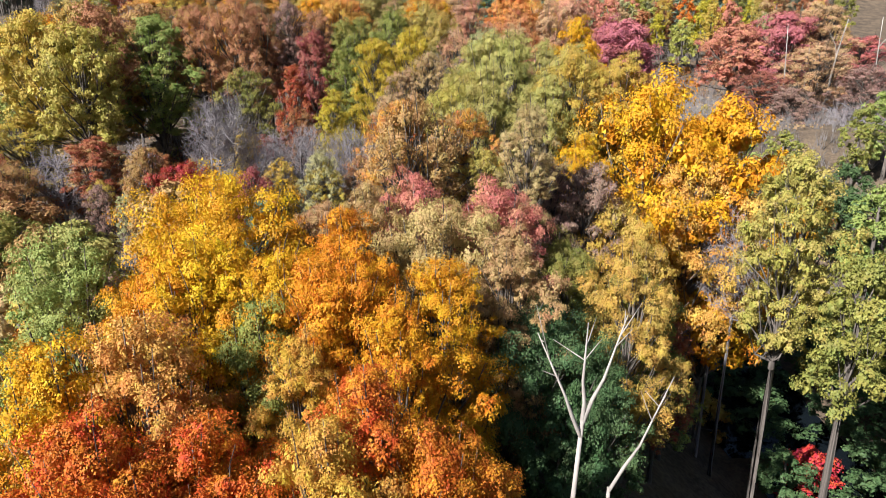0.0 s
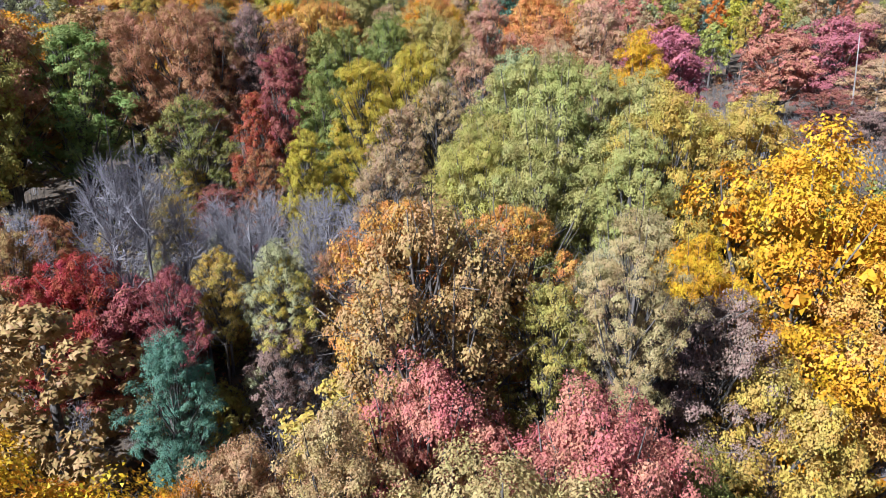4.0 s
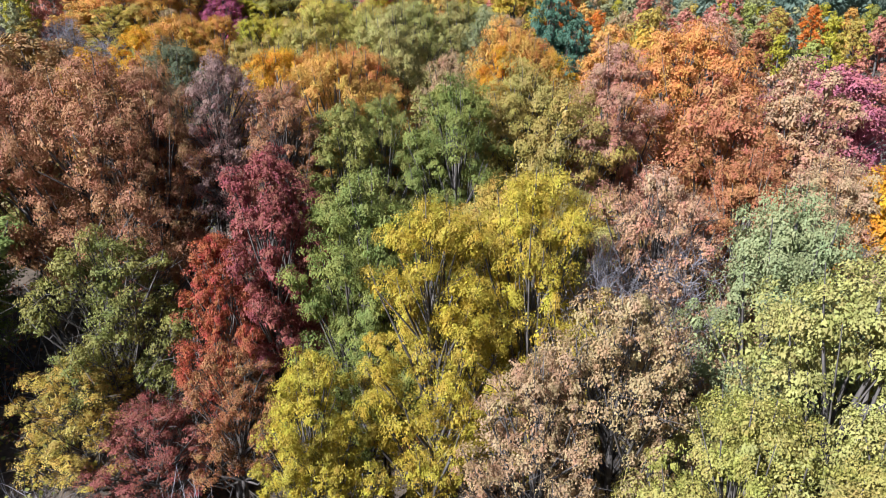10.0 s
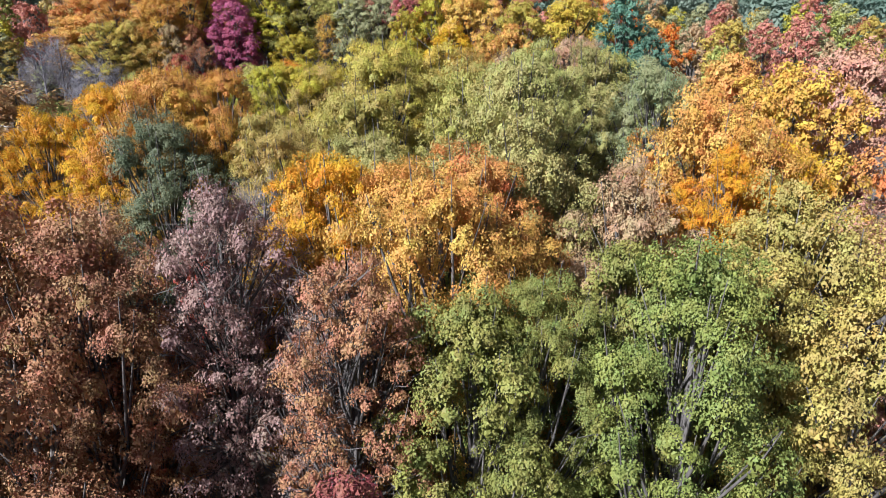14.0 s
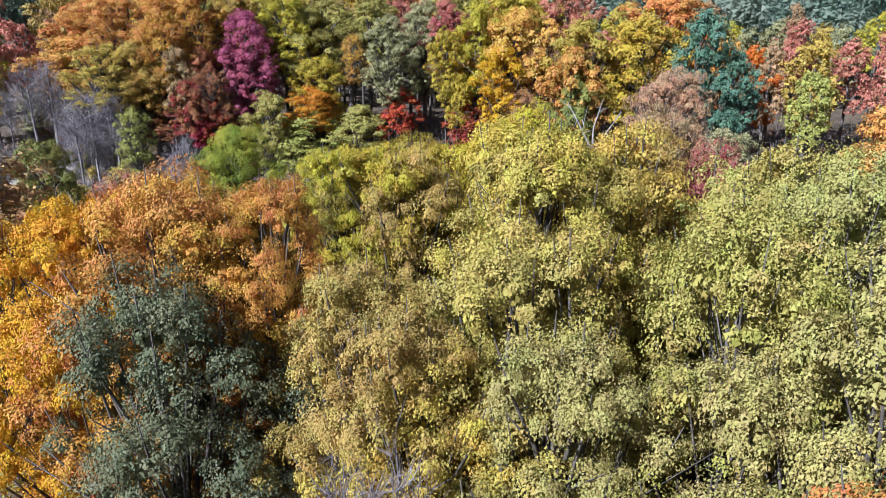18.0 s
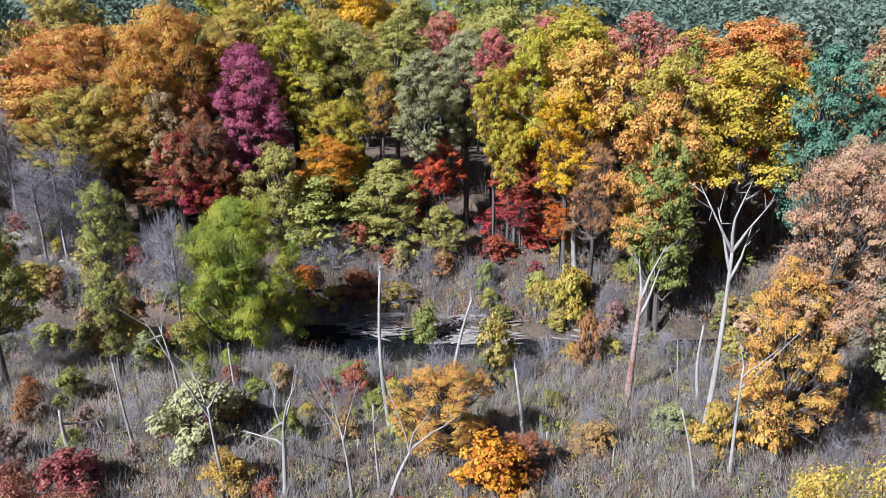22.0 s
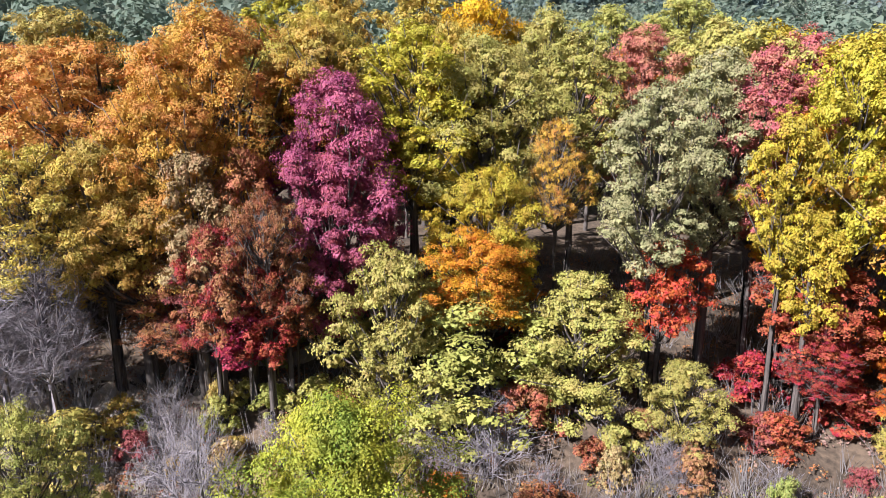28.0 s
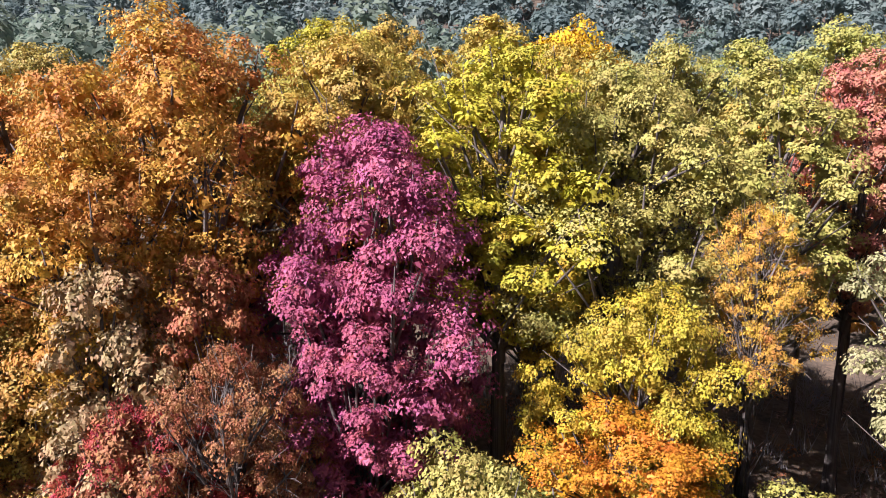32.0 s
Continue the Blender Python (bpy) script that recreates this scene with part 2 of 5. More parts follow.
def unit_crown(form, seed):
    """Meshes of one crown of radius 1 whose top is at height 0: its branches, its leaf sprays, and twigs where it is thin."""
    f = FORMS[form]
    rng = np.random.default_rng(seed)
    depth, clump = f["depth"], f["clump"]
    lobes = [(rng.uniform(0, 6.28), rng.uniform(0.06, 0.2), k) for k in (2, 3, 5)]
    centres = []
    for i in range(f["clumps"]):
        u = (i + rng.uniform(0, 1)) / f["clumps"]                 # 0 at the crown's foot, 1 at its top
        if form == "conifer":
            out = (1 - u) * 0.97 + 0.03
        elif form == "layered":
            u = (math.floor(u * 8) + 0.5) / 8 + rng.uniform(-0.05, 0.05)
            out = math.sqrt(max(0.0, 1 - u ** 3.2)) * 0.97 + 0.05
        elif form in ("bush", "twiggy"):
            out = math.sqrt(max(0.02, 1 - u ** 2))
        elif form == "willow":
            out = max(0.05, 1 - max(0.0, 1.5 * u - 0.5) ** 2.4) ** 0.5
        elif form in ("upright", "tall", "far_tall", "near_tall", "close_tall"):
            out = max(0.05, 1 - abs(1.9 * u - 0.9) ** 2.6) ** 0.5
        else:
            out = max(0.05, 1 - abs(1.62 * u - 0.62) ** 2.4) ** (1 / 2.4)
        angle = 2.399963 * i + rng.uniform(-0.6, 0.6)
        out *= 1 + sum(a * math.sin(k * angle + p) for p, a, k in lobes) * 0.8
        rr = max(0.04, out * rng.uniform(0.58, 1.04) - clump * 0.55)
        if rng.uniform() < 0.2:
            rr *= rng.uniform(0.15, 0.7)
        z = -depth + depth * (0.08 + 0.84 * u) + rng.normal(0, 0.05) - clump * 0.3
        centres.append((rr * math.cos(angle), rr * math.sin(angle), z))
    centres = np.array(centres)
    verts, faces, tips = [], [], []
    thin = form in ("bare", "sparse", "twiggy")
    for c in centres[:: (1 if thin else 2)]:
        drop = 0.05 if form == "conifer" else depth * (rng.uniform(0.12, 0.34) if form == "bare" else rng.uniform(0.25, 0.5))
        p0 = np.array((0.0, 0.0, max(-depth * 1.02, c[2] - drop)))
        if form == "twiggy":
            p0 = np.array((rng.normal(0, 0.15), rng.normal(0, 0.15), -depth))
        mid = p0 * 0.5 + c * 0.5 + rng.normal(0, 0.06, 3) - np.array((0, 0, 0.05))
        thick = {"twiggy": 0.010, "bare": 0.017}.get(form, 0.026)
        tube(verts, faces, [p0, mid, c, c + (c - mid) * 0.25 + np.array((0, 0, 0.08))], [thick, thick * 0.7, thick * 0.35, thick * 0.12], 4)
        tips.append((mid, c))
        if not thin:
            side = c + rng.normal(0, 0.16, 3)
            tube(verts, faces, [mid, side], [thick * 0.45, thick * 0.12], 3)
    if form not in ("bush", "twiggy"):
        bend = rng.normal(0, 0.04, 2)
        stem = [(0, 0, -depth * 1.06)] + [(bend[0] * k * (4 - k) / 3, bend[1] * k * (4 - k) / 3, -depth * (1 - k / 4.4)) for k in range(1, 5)]
        tube(verts, faces, stem, [0.062, 0.05, 0.037, 0.024, 0.01], 6)
    branch = bpy.data.meshes.new("branchwork")
    branch.from_pydata(verts, [], faces)
    branch.shade_smooth()
    branch.materials.append(TWIG if form in ("bare", "twiggy") else BARK)
    twig = None
    if thin:
        verts, faces = [], []
        for mid, c in tips:
            for _ in range({"bare": 12, "sparse": 3, "twiggy": 6}[form]):
                s = rng.uniform(0.1, 1.0)
                a = np.array(mid) * (1 - s) + c * s
                d = (c - np.array(mid)) * 0.7 + unit(rng, 1)[0] * 0.55 + np.array((0, 0, 0.16))
                d *= rng.uniform(0.25, 0.55) / (np.linalg.norm(d) + 1e-6)
                m = a + d * 0.5 + rng.normal(0, 0.025, 3)
                tube(verts, faces, [a, m, a + d], [0.0068, 0.005, 0.002], 3)
                for _ in range(3 if form == "bare" else 1):
                    e = d * 0.5 + unit(rng, 1)[0] * 0.16
                    tube(verts, faces, [a + d * rng.uniform(0.3, 0.8), m + e], [0.0045, 0.0018], 3)
        twig = bpy.data.meshes.new("twigwork")
        twig.from_pydata(verts, [], faces)
        twig.materials.append(BARK if form == "sparse" else TWIG)
    crown = None
    if f["leaves"]:
        n = f["leaves"]
        flat = np.array((1.0, 1.0, 0.66 if form == "layered" else 0.45 if form == "conifer" else 0.82))
        # each clump carries smaller knobs, and the sprays sit on the knobs
        per = 9
        swell = clump * rng.uniform(0.7, 1.25, len(centres))
        kway = unit(rng, len(centres) * per)
        kway[:, 2] = np.where(kway[:, 2] < -0.25, -kway[:, 2], kway[:, 2])
        owner = np.repeat(np.arange(len(centres)), per)
        knobs = centres[owner] + kway * (swell[owner] * 0.82)[:, None] * flat
        kr = swell[owner] * rng.uniform(0.26, 0.52, len(knobs))
        which = rng.integers(0, len(knobs), n)
        ways = unit(rng, n)
        ways[:, 2] = np.where(ways[:, 2] < -0.3, -ways[:, 2], ways[:, 2])
        far = rng.uniform(0.15, 1.0, n) ** 0.4 * rng.uniform(0.85, 1.2, n)
        places = knobs[which] + ways * (kr[which] * far)[:, None] * flat
        normals = ways * 0.55 + kway[which] * 0.75 + np.array((0, 0, 0.22))
        size = np.full(n, f["size"])
        # coarser sprays deep inside close the clumps
        m = n // 9
        inner = rng.integers(0, len(centres), m)
        iw = unit(rng, m)
        places = np.concatenate([places, centres[inner] + iw * (swell[inner] * rng.uniform(0.05, 0.45, m))[:, None] * flat])
        normals = np.concatenate([normals, iw])
        size = np.concatenate([size, np.full(m, f["size"] * (2.0 if form != "sparse" else 1.4))])
        crown = leaf_mesh("crown", places, normals, size, rng, True)
        crown.materials.append(LEAF["gold"])
    return branch, crown, twig


def unit_trunk(seed):
    """A trunk of height 1 and foot radius 1, slightly crooked, with a flared foot."""
    rng = np.random.default_rng(seed)
    verts, faces = [], []
    pts = [(0, 0, -0.03), (0, 0, 0.02)] + [(rng.normal(0, 0.35), rng.normal(0, 0.35), k / 5) for k in range(1, 5)] + [(0, 0, 1)]
    tube(verts, faces, pts, [1.7, 1.25, 1.0, 0.92, 0.86, 0.8, 0.74], 7)
    me = bpy.data.meshes.new("trunk")
    me.from_pydata(verts, [], faces)
    me.shade_smooth()
    me.materials.append(BARK)
    return me


KIT = {k: [unit_crown(k, 11 + 7 * i + len(k)) for i in range(n)] for k, n in dict(close=2, close_tall=2, near=3, near_tall=2, big=2, broad=3, tall=2, far=3, far_tall=2, small=3, upright=2, sparse=3, willow=1, layered=3, conifer=1, fill=4, bare=3, bush=4, twiggy=3).items()}
TRUNKS = [unit_trunk(k) for k in range(4)]
made = {k: 0 for k in FORMS}


def tree(x, y, height, radius, form, tint, label):
    """One tree or shrub: an empty at its foot, with trunk, branches, twigs and crown as parts."""
    if form == "broad":
        form = "tall" if height > 4.4 * radius and radius > 2.4 else "small" if radius < 2.6 else "big" if radius > 4.4 else "broad"
    elif form in ("close", "near", "far") and height > 4.4 * radius:
        form += "_tall"
    i = made[form]
    made[form] += 1
    branch, crown, twig = KIT[form][i % len(KIT[form])]
    low = form in ("bush", "twiggy")
    name = {"bare": "bare_tree", "conifer": "conifer", "bush": "shrub", "twiggy": "bare_shrub"}.get(form, "tree")
    root = tagged(new(name), label, "shrub" if low else "tree", "shrubs on the wet meadow" if low else "trees of the wood")
    root.location = (x, y, floor_z(x, y) - 0.1)
    root.rotation_euler = (0, 0, 2.4 * i + 0.9 * x)
    deep = FORMS[form]["depth"] * radius                           # the crown as it is in the kit
    full = low or form == "willow"
    want = height * (1.0 if full else 0.9 if form in ("layered", "conifer") else (0.86 if form == "upright" else 0.58) if y > 150 else 0.80)
    stretch = want / deep if full else min(1.45, max(0.7, want / deep))
    for part_name, me in (("branchwork", branch), ("twigwork", twig), ("crown", crown)):
        if me:
            ob = new(part_name, me)
            ob.parent = root
            ob.location = (0, 0, height)
            ob.scale = (radius, radius, radius * stretch)
            if part_name in ("crown", "twigwork"):
                tagged(ob, kind="stuff")
            if part_name == "crown":
                ob.material_slots[0].link = "OBJECT"
                ob.material_slots[0].material = LEAF[tint]
    if not low:
        ob = new("trunk", TRUNKS[i % 4])
        ob.parent = root
        thick = 0.085 * radius ** 0.8 if form not in ("bare", "sparse") else 0.06 * radius ** 0.8
        ob.scale = (thick, thick, max(0.6, height - deep * stretch * 0.98))
        if form == "bare":
            ob.material_slots[0].link = "OBJECT"
            ob.material_slots[0].material = TWIG
    return root


def joined_wood(name, label, tint, rows, seed):
    """Many trees of one tint in one sheet: the far or hidden part of a wood. rows: x, y, height, radius."""
    rng = np.random.default_rng(seed)
    sheets, verts, faces = [], [], []
    for x, y, height, radius in rows:
        kit = KIT["fill"][int(rng.integers(0, len(KIT["fill"])))][1]
        co = np.empty(len(kit.vertices) * 3, np.float32)
        kit.vertices.foreach_get("co", co)
        co = co.reshape(-1, 3)
        a = rng.uniform(0, 6.283)
        stretch = min(1.35, max(0.7, height * 0.8 / (2.3 * radius)))
        z = floor_z(x, y)
        turned = np.stack([co[:, 0] * math.cos(a) - co[:, 1] * math.sin(a), co[:, 0] * math.sin(a) + co[:, 1] * math.cos(a), co[:, 2] * stretch], 1) * radius
        sheets.append(turned + np.array((x, y, z + height)))
        tube(verts, faces, [(x, y, z - 0.3), (x + 0.1, y, z + height * 0.4), (x, y + 0.1, z + height * 0.8)], [0.08 * radius, 0.06 * radius, 0.03 * radius], 5)
    co = np.concatenate(sheets).astype(np.float32)
    me = bpy.data.meshes.new(name)
    me.vertices.add(len(co))
    me.vertices.foreach_set("co", co.ravel())
    me.loops.add(len(co))
    me.loops.foreach_set("vertex_index", np.arange(len(co), dtype=np.int32))
    me.polygons.add(len(co) // 3)
    me.polygons.foreach_set("loop_start", np.arange(0, len(co), 3, dtype=np.int32))
    me.update()
    me.validate()
    me.materials.append(LEAF[tint])
    root = tagged(new(name, me), label, "woods", kind="stuff")
    link_mesh("trunk", verts, faces, BARK, root, smooth=True)
    return root


# ---------------------------------------------------------------- trees
tree(-9.3, 26.6, 18.5, 4.5, "near", "gold", "golden-yellow oak with a broad bumpy crown")
tree(-4.0, 26.3, 17.4, 3.0, "near", "gold", "golden oak leaning over its neighbours")
tree(-0.1, 24.0, 16.6, 2.9, "near", "gold", "bright golden oak beside a dark hollow")
tree(-2.1, 15.9, 17.7, 3.0, "near", "ember", "orange oak crown with fiery leaf tips")
tree(-0.3, 15.9, 15.9, 2.7, "near", "ember", "low burnt-orange oak below the golden ones")
tree(-7.3, 13.8, 16.6, 2.8, "near", "ember", "orange-red maple with a rounded crown")
tree(-5.3, 15.3, 15.5, 2.6, "near", "ember", "orange-red maple in dense leaf")
tree(-10.4, 16.0, 18.4, 3.1, "near", "gold", "gold and orange oak in full leaf")
tree(-8.6, 17.2, 18.8, 3.2, "near", "orange", "orange oak with a knobbly crown")
tree(-8.4, 13.5, 17.9, 3.0, "near", "ember", "broad orange oak in the near forest")
tree(-6.3, 14.8, 17.1, 2.9, "near", "ember", "burnt-orange oak with lit upper leaves")
tree(-9.7, 13.4, 15.9, 2.7, "near", "ember", "burnt-orange oak near the slope's foot")
tree(1.2, 16.8, 13.8, 2.3, "near", "ember", "small orange oak at the dark hollow")
tree(-6.1, 20.6, 17.1, 2.9, "near", "moss", "olive-green oak between golden crowns")
tree(-14.4, 24.6, 17.6, 3.8, "near", "green", "green maple not yet turned")
tree(-0.0, 29.2, 16.3, 4.4, "near", "sand", "large tan and cream oak in autumn leaf")
tree(-1.4, 32.9, 16.3, 3.2, "near", "rose", "oak top with rosy red leaves")
tree(2.5, 31.8, 16.4, 3.2, "near", "rose", "rosy red oak crown in the mixed wood")
tree(6.1, 32.6, 12.5, 2.9, "near", "moss", "olive oak with a shaded flank")
tree(13.3, 44.9, 22.2, 7.5, "broad", "gold", "big golden oak on the slope")
tree(18.2, 43.5, 25.1, 5.3, "broad", "gold", "golden oak with orange underside")
tree(16.0, 42.3, 20.0, 5.3, "broad", "orange", "orange-brown oak below the golden crowns")
tree(11.6, 53.8, 18.3, 5.9, "broad", "olive", "olive-yellow oak behind the golden one")
tree(10.1, 38.6, 14.4, 3.6, "broad", "mustard", "ochre oak with an uneven crown")
tree(8.5, 28.5, 16.2, 2.8, "near", "mustard", "ochre-gold oak above the creek")
tree(6.2, 39.4, 14.3, 2.9, "sparse", "mauve", "brownish mauve thinning oak in the mixed wood")
tree(-1.5, 36.0, 18.7, 3.5, "sparse", "brown", "orange-brown oak with thinning leaves")
tree(-18.6, 48.2, 10.4, 2.9, "broad", "crimson", "deep red maple in the mixed wood")
tree(-15.6, 47.6, 9.5, 2.3, "broad", "maroon", "maroon maple in the mixed wood")
tree(-29.4, 57.0, 9.4, 2.8, "upright", "rust", "rusty orange upright maple in the mixed wood")
tree(-21.5, 48.5, 11.6, 2.0, "upright", "brown", "orange-brown young maple in the mixed wood")
tree(-11.4, 41.3, 11.3, 1.8, "near", "teal", "blue-green dense young tree among bare ones")
tree(-35.9, 72.2, 14.4, 5.7, "upright", "olive", "olive-yellow tall tree with dark trunks below")
tree(-29.5, 72.4, 16.5, 4.7, "upright", "green", "tall green tree in the mixed wood")
tree(17.8, 33.2, 23.9, 2.8, "tall", "fresh", "yellow-green ash on the creek slope")
tree(20.7, 31.2, 20.9, 2.6, "small", "moss", "olive-green ash low on the slope")
tree(10.0, 33.0, 13.3, 3.0, "broad", "moss", "olive oak in half shade")
tree(4.2, 26.5, 12.7, 3.8, "near", "pine", "green tree in the mixed wood, shade put into its leaf colour")
tree(12.3, 34.5, 10.9, 2.3, "sparse", "rust", "thin rust-brown tree above the creek")
tree(-21.4, 74.2, 17.2, 4.6, "near", "brown", "large russet-brown oak in the mixed wood")
tree(-19.5, 69.0, 11.9, 3.3, "sparse", "moss", "green-yellow maple with a dark trunk")
tree(-20.4, 67.2, 7.2, 2.6, "sparse", "mustard", "ochre young tree in the hollow")
tree(-17.3, 66.6, 6.0, 2.4, "sparse", "maroon", "reddish-mauve thinning maple in the mixed wood")
tree(-12.4, 68.2, 15.8, 2.3, "upright", "maroon", "dark wine-red maple with a narrow crown")
tree(-14.4, 67.5, 12.8, 2.0, "upright", "red", "red maple with a narrow crown")
tree(-13.7, 66.2, 9.1, 1.9, "sparse", "rust", "rust-red lower crown of a maple")
tree(-8.7, 66.2, 15.6, 3.0, "near", "moss", "green oak beside the red maple")
tree(-2.9, 63.1, 17.3, 2.9, "close", "yellow", "bright yellow ash with spreading limbs")
tree(-6.0, 62.5, 16.6, 2.8, "close", "yellow", "yellow ash with bare lower limbs")
tree(1.3, 64.1, 16.5, 2.3, "sparse", "peach", "peach-tan oak above bare stems")
tree(3.8, 60.6, 17.5, 3.1, "near", "sage", "grey-green oak with a rounded crown")
tree(-1.2, 58.3, 15.8, 2.2, "sparse", "tan", "tan-brown oak with thinning leaves")
tree(-3.3, 57.5, 14.7, 1.9, "sparse", "tan", "tan oak with visible limbs")
tree(-9.7, 61.4, 12.1, 2.1, "near", "yellow", "small bright yellow maple in the mixed wood")
tree(-9.3, 60.7, 9.3, 2.1, "sparse", "yellow", "low yellow maple in the hollow")
tree(3.5, 56.3, 18.1, 3.4, "near", "pale", "light grey-green oak turning yellow")
tree(7.6, 49.1, 19.0, 4.0, "near", "pale", "pale yellow-green oak in thick leaf")
tree(6.3, 55.7, 13.9, 4.2, "near", "pale", "light green oak with shaded flank")
tree(8.8, 47.5, 21.2, 3.0, "near", "mustard", "golden-olive oak beside the big golden one")
tree(24.9, 99.3, 13.9, 5.4, "far", "pink", "dusty pink maple beyond the wood")
tree(-2.3, 37.0, 18.3, 2.4, "sparse", "amber", "orange-brown oak with thin leaves")
tree(1.3, 39.2, 17.2, 2.2, "sparse", "amber", "amber-brown oak in front of bare trees")
tree(5.6, 42.6, 14.1, 2.4, "sparse", "cream", "cream and mauve thinning oak")
tree(8.7, 42.2, 16.7, 2.3, "near", "gold", "gold oak with shaded gaps")
tree(-16.9, 51.2, 7.5, 2.4, "broad", "maroon", "maroon maple with pinkish leaves")
tree(-19.0, 51.4, 8.8, 1.7, "broad", "crimson", "crimson maple in the mixed wood")
tree(-16.2, 47.6, 7.5, 2.2, "sparse", "rust", "rust-red low maple in the mixed wood")
tree(-10.9, 76.0, 17.8, 3.0, "close", "orange", "orange oak on the ridge")
tree(-14.1, 78.4, 17.2, 2.9, "close", "gold", "golden-yellow oak on the ridge")
tree(-10.2, 76.2, 15.0, 2.4, "upright", "green", "dark green tall oak in the mixed wood")
tree(-6.2, 76.5, 15.6, 2.4, "upright", "moss", "green tall oak with grey stems")
tree(-0.8, 76.7, 16.1, 4.5, "near", "olive", "large olive-brown oak in the mixed wood")
tree(8.2, 77.1, 15.9, 4.4, "broad", "russet", "russet oak on the slope")
tree(5.6, 68.0, 15.9, 2.8, "near", "russet", "rusty oak with shaded lower crown")
tree(11.7, 76.0, 15.0, 3.4, "broad", "peach", "peach-orange oak in the mixed wood")
tree(-13.8, 75.1, 14.3, 2.5, "sparse", "mauve", "greyish mauve oak nearly bare")
tree(-19.4, 74.4, 17.0, 2.9, "close", "redbrown", "red-brown oak with a wide crown")
tree(-16.2, 75.3, 17.0, 2.2, "sparse", "mauve", "mauve-brown thinning oak in the mixed wood")
tree(-8.7, 82.5, 18.5, 3.1, "near", "pale", "pale green oak on the ridge")
tree(-13.7, 90.4, 18.7, 4.2, "close", "olive", "olive-yellow oak on the ridge")
tree(-2.4, 82.1, 17.9, 3.3, "near", "orange", "pale orange oak on the ridge")
tree(-5.5, 78.8, 16.7, 2.8, "near", "tan", "tan-pink oak in the mixed wood")
tree(-5.2, 73.9, 16.8, 2.9, "near", "moss", "olive-green oak in the mixed wood")
tree(-2.1, 76.7, 17.0, 2.9, "near", "olive", "olive oak with shaded gaps")
tree(-10.2, 73.5, 15.8, 2.1, "upright", "moss", "green oak with tall grey stems")
tree(-13.6, 75.8, 14.3, 1.9, "sparse", "mauve", "mauve-grey thinning oak in the mixed wood")
tree(-18.6, 75.5, 13.9, 1.9, "sparse", "rust", "rust-brown oak with bare limbs")
tree(-24.1, 90.4, 17.5, 3.8, "close", "amber", "amber oak at the forest edge")
tree(-32.2, 94.6, 15.2, 2.6, "near", "gold", "golden oak with dark shade below")
tree(-0.1, 81.7, 16.2, 2.7, "near", "gold", "yellow-orange oak on the ridge")
tree(-13.9, 89.9, 19.0, 3.2, "close", "mustard", "mustard-yellow oak at the forest edge")
tree(-7.2, 89.3, 18.2, 3.1, "near", "lime", "light yellow-green oak in the mixed wood")
tree(-4.2, 89.3, 18.1, 3.1, "near", "lime", "pale green oak with fine leaves")
tree(-10.1, 85.8, 18.0, 3.0, "near", "fresh", "fresh green oak in the mixed wood")
tree(-19.6, 95.3, 17.1, 3.0, "close", "olive", "olive oak at the forest edge")
tree(-17.1, 85.4, 15.4, 2.6, "close", "olive", "olive-yellow oak with fine leaves")
tree(-14.2, 89.0, 16.1, 3.2, "close", "olive", "olive-yellow oak with pale leaves")
tree(-8.6, 80.8, 17.3, 2.9, "near", "pale", "pale olive-green oak with light leaves")
tree(-12.4, 78.2, 17.2, 3.0, "close", "orange", "bright orange oak close under the ridge")
tree(-14.8, 78.5, 16.0, 2.7, "close", "amber", "orange-gold oak close under the ridge")
tree(-9.5, 77.2, 16.2, 2.8, "close", "orange", "orange oak in the mixed wood")
tree(-19.4, 82.5, 11.5, 1.5, "sparse", "red", "red maple in the mixed wood")
tree(-23.7, 82.3, 11.0, 1.4, "sparse", "rust", "rust-red maple in the mixed wood")
tree(-17.9, 85.7, 12.0, 1.1, "bare", "grey", "bare grey tree between oaks")
tree(-22.3, 86.4, 15.9, 3.3, "close", "slate", "dark grey-green oak with a shaded flank")
tree(-22.8, 88.7, 17.6, 3.0, "close", "amber", "orange oak at the forest edge")
tree(-14.4, 96.4, 17.9, 3.6, "near", "mustard", "mustard oak overlooking the wet meadow")
tree(-17.7, 95.1, 17.4, 3.0, "close", "olive", "olive-yellow oak overlooking the wet meadow")
tree(-10.7, 96.2, 17.2, 3.0, "near", "mustard", "yellow-ochre oak with fine leaves")
tree(-7.2, 95.6, 17.3, 2.9, "near", "maroon", "red-brown oak at the forest edge")
tree(-8.4, 91.4, 17.4, 2.8, "near", "lime", "light green oak in the mixed wood")
tree(-28.6, 99.8, 15.6, 2.7, "near", "redbrown", "brownish mauve oak with thin leaves")
tree(-18.5, 94.9, 17.7, 3.0, "close", "yellow", "lime-yellow oak overlooking the wet meadow")
tree(-15.1, 96.2, 17.9, 3.1, "close", "yellow", "yellow oak at the forest edge")
tree(-21.0, 97.7, 15.2, 2.6, "near", "mustard", "yellow-ochre oak in the mixed wood")
tree(-23.6, 98.0, 14.7, 2.5, "near", "tan", "tan oak at the forest edge")
tree(-13.3, 96.3, 18.5, 3.1, "near", "yellow", "yellow-green oak in the mixed wood")
tree(-21.9, 125.4, 6.5, 3.0, "sparse", "orange", "thin orange maple on the wet meadow")
tree(-0.5, 126.3, 18.9, 3.4, "sparse", "peach", "dusty tan-pink oak on the wet meadow")
tree(-2.2, 125.6, 12.9, 3.2, "sparse", "orange", "orange oak sapling cluster on the wet meadow")
tree(3.9, 124.5, 15.0, 3.5, "far", "cream", "cream-green shrub tree on the wet meadow")
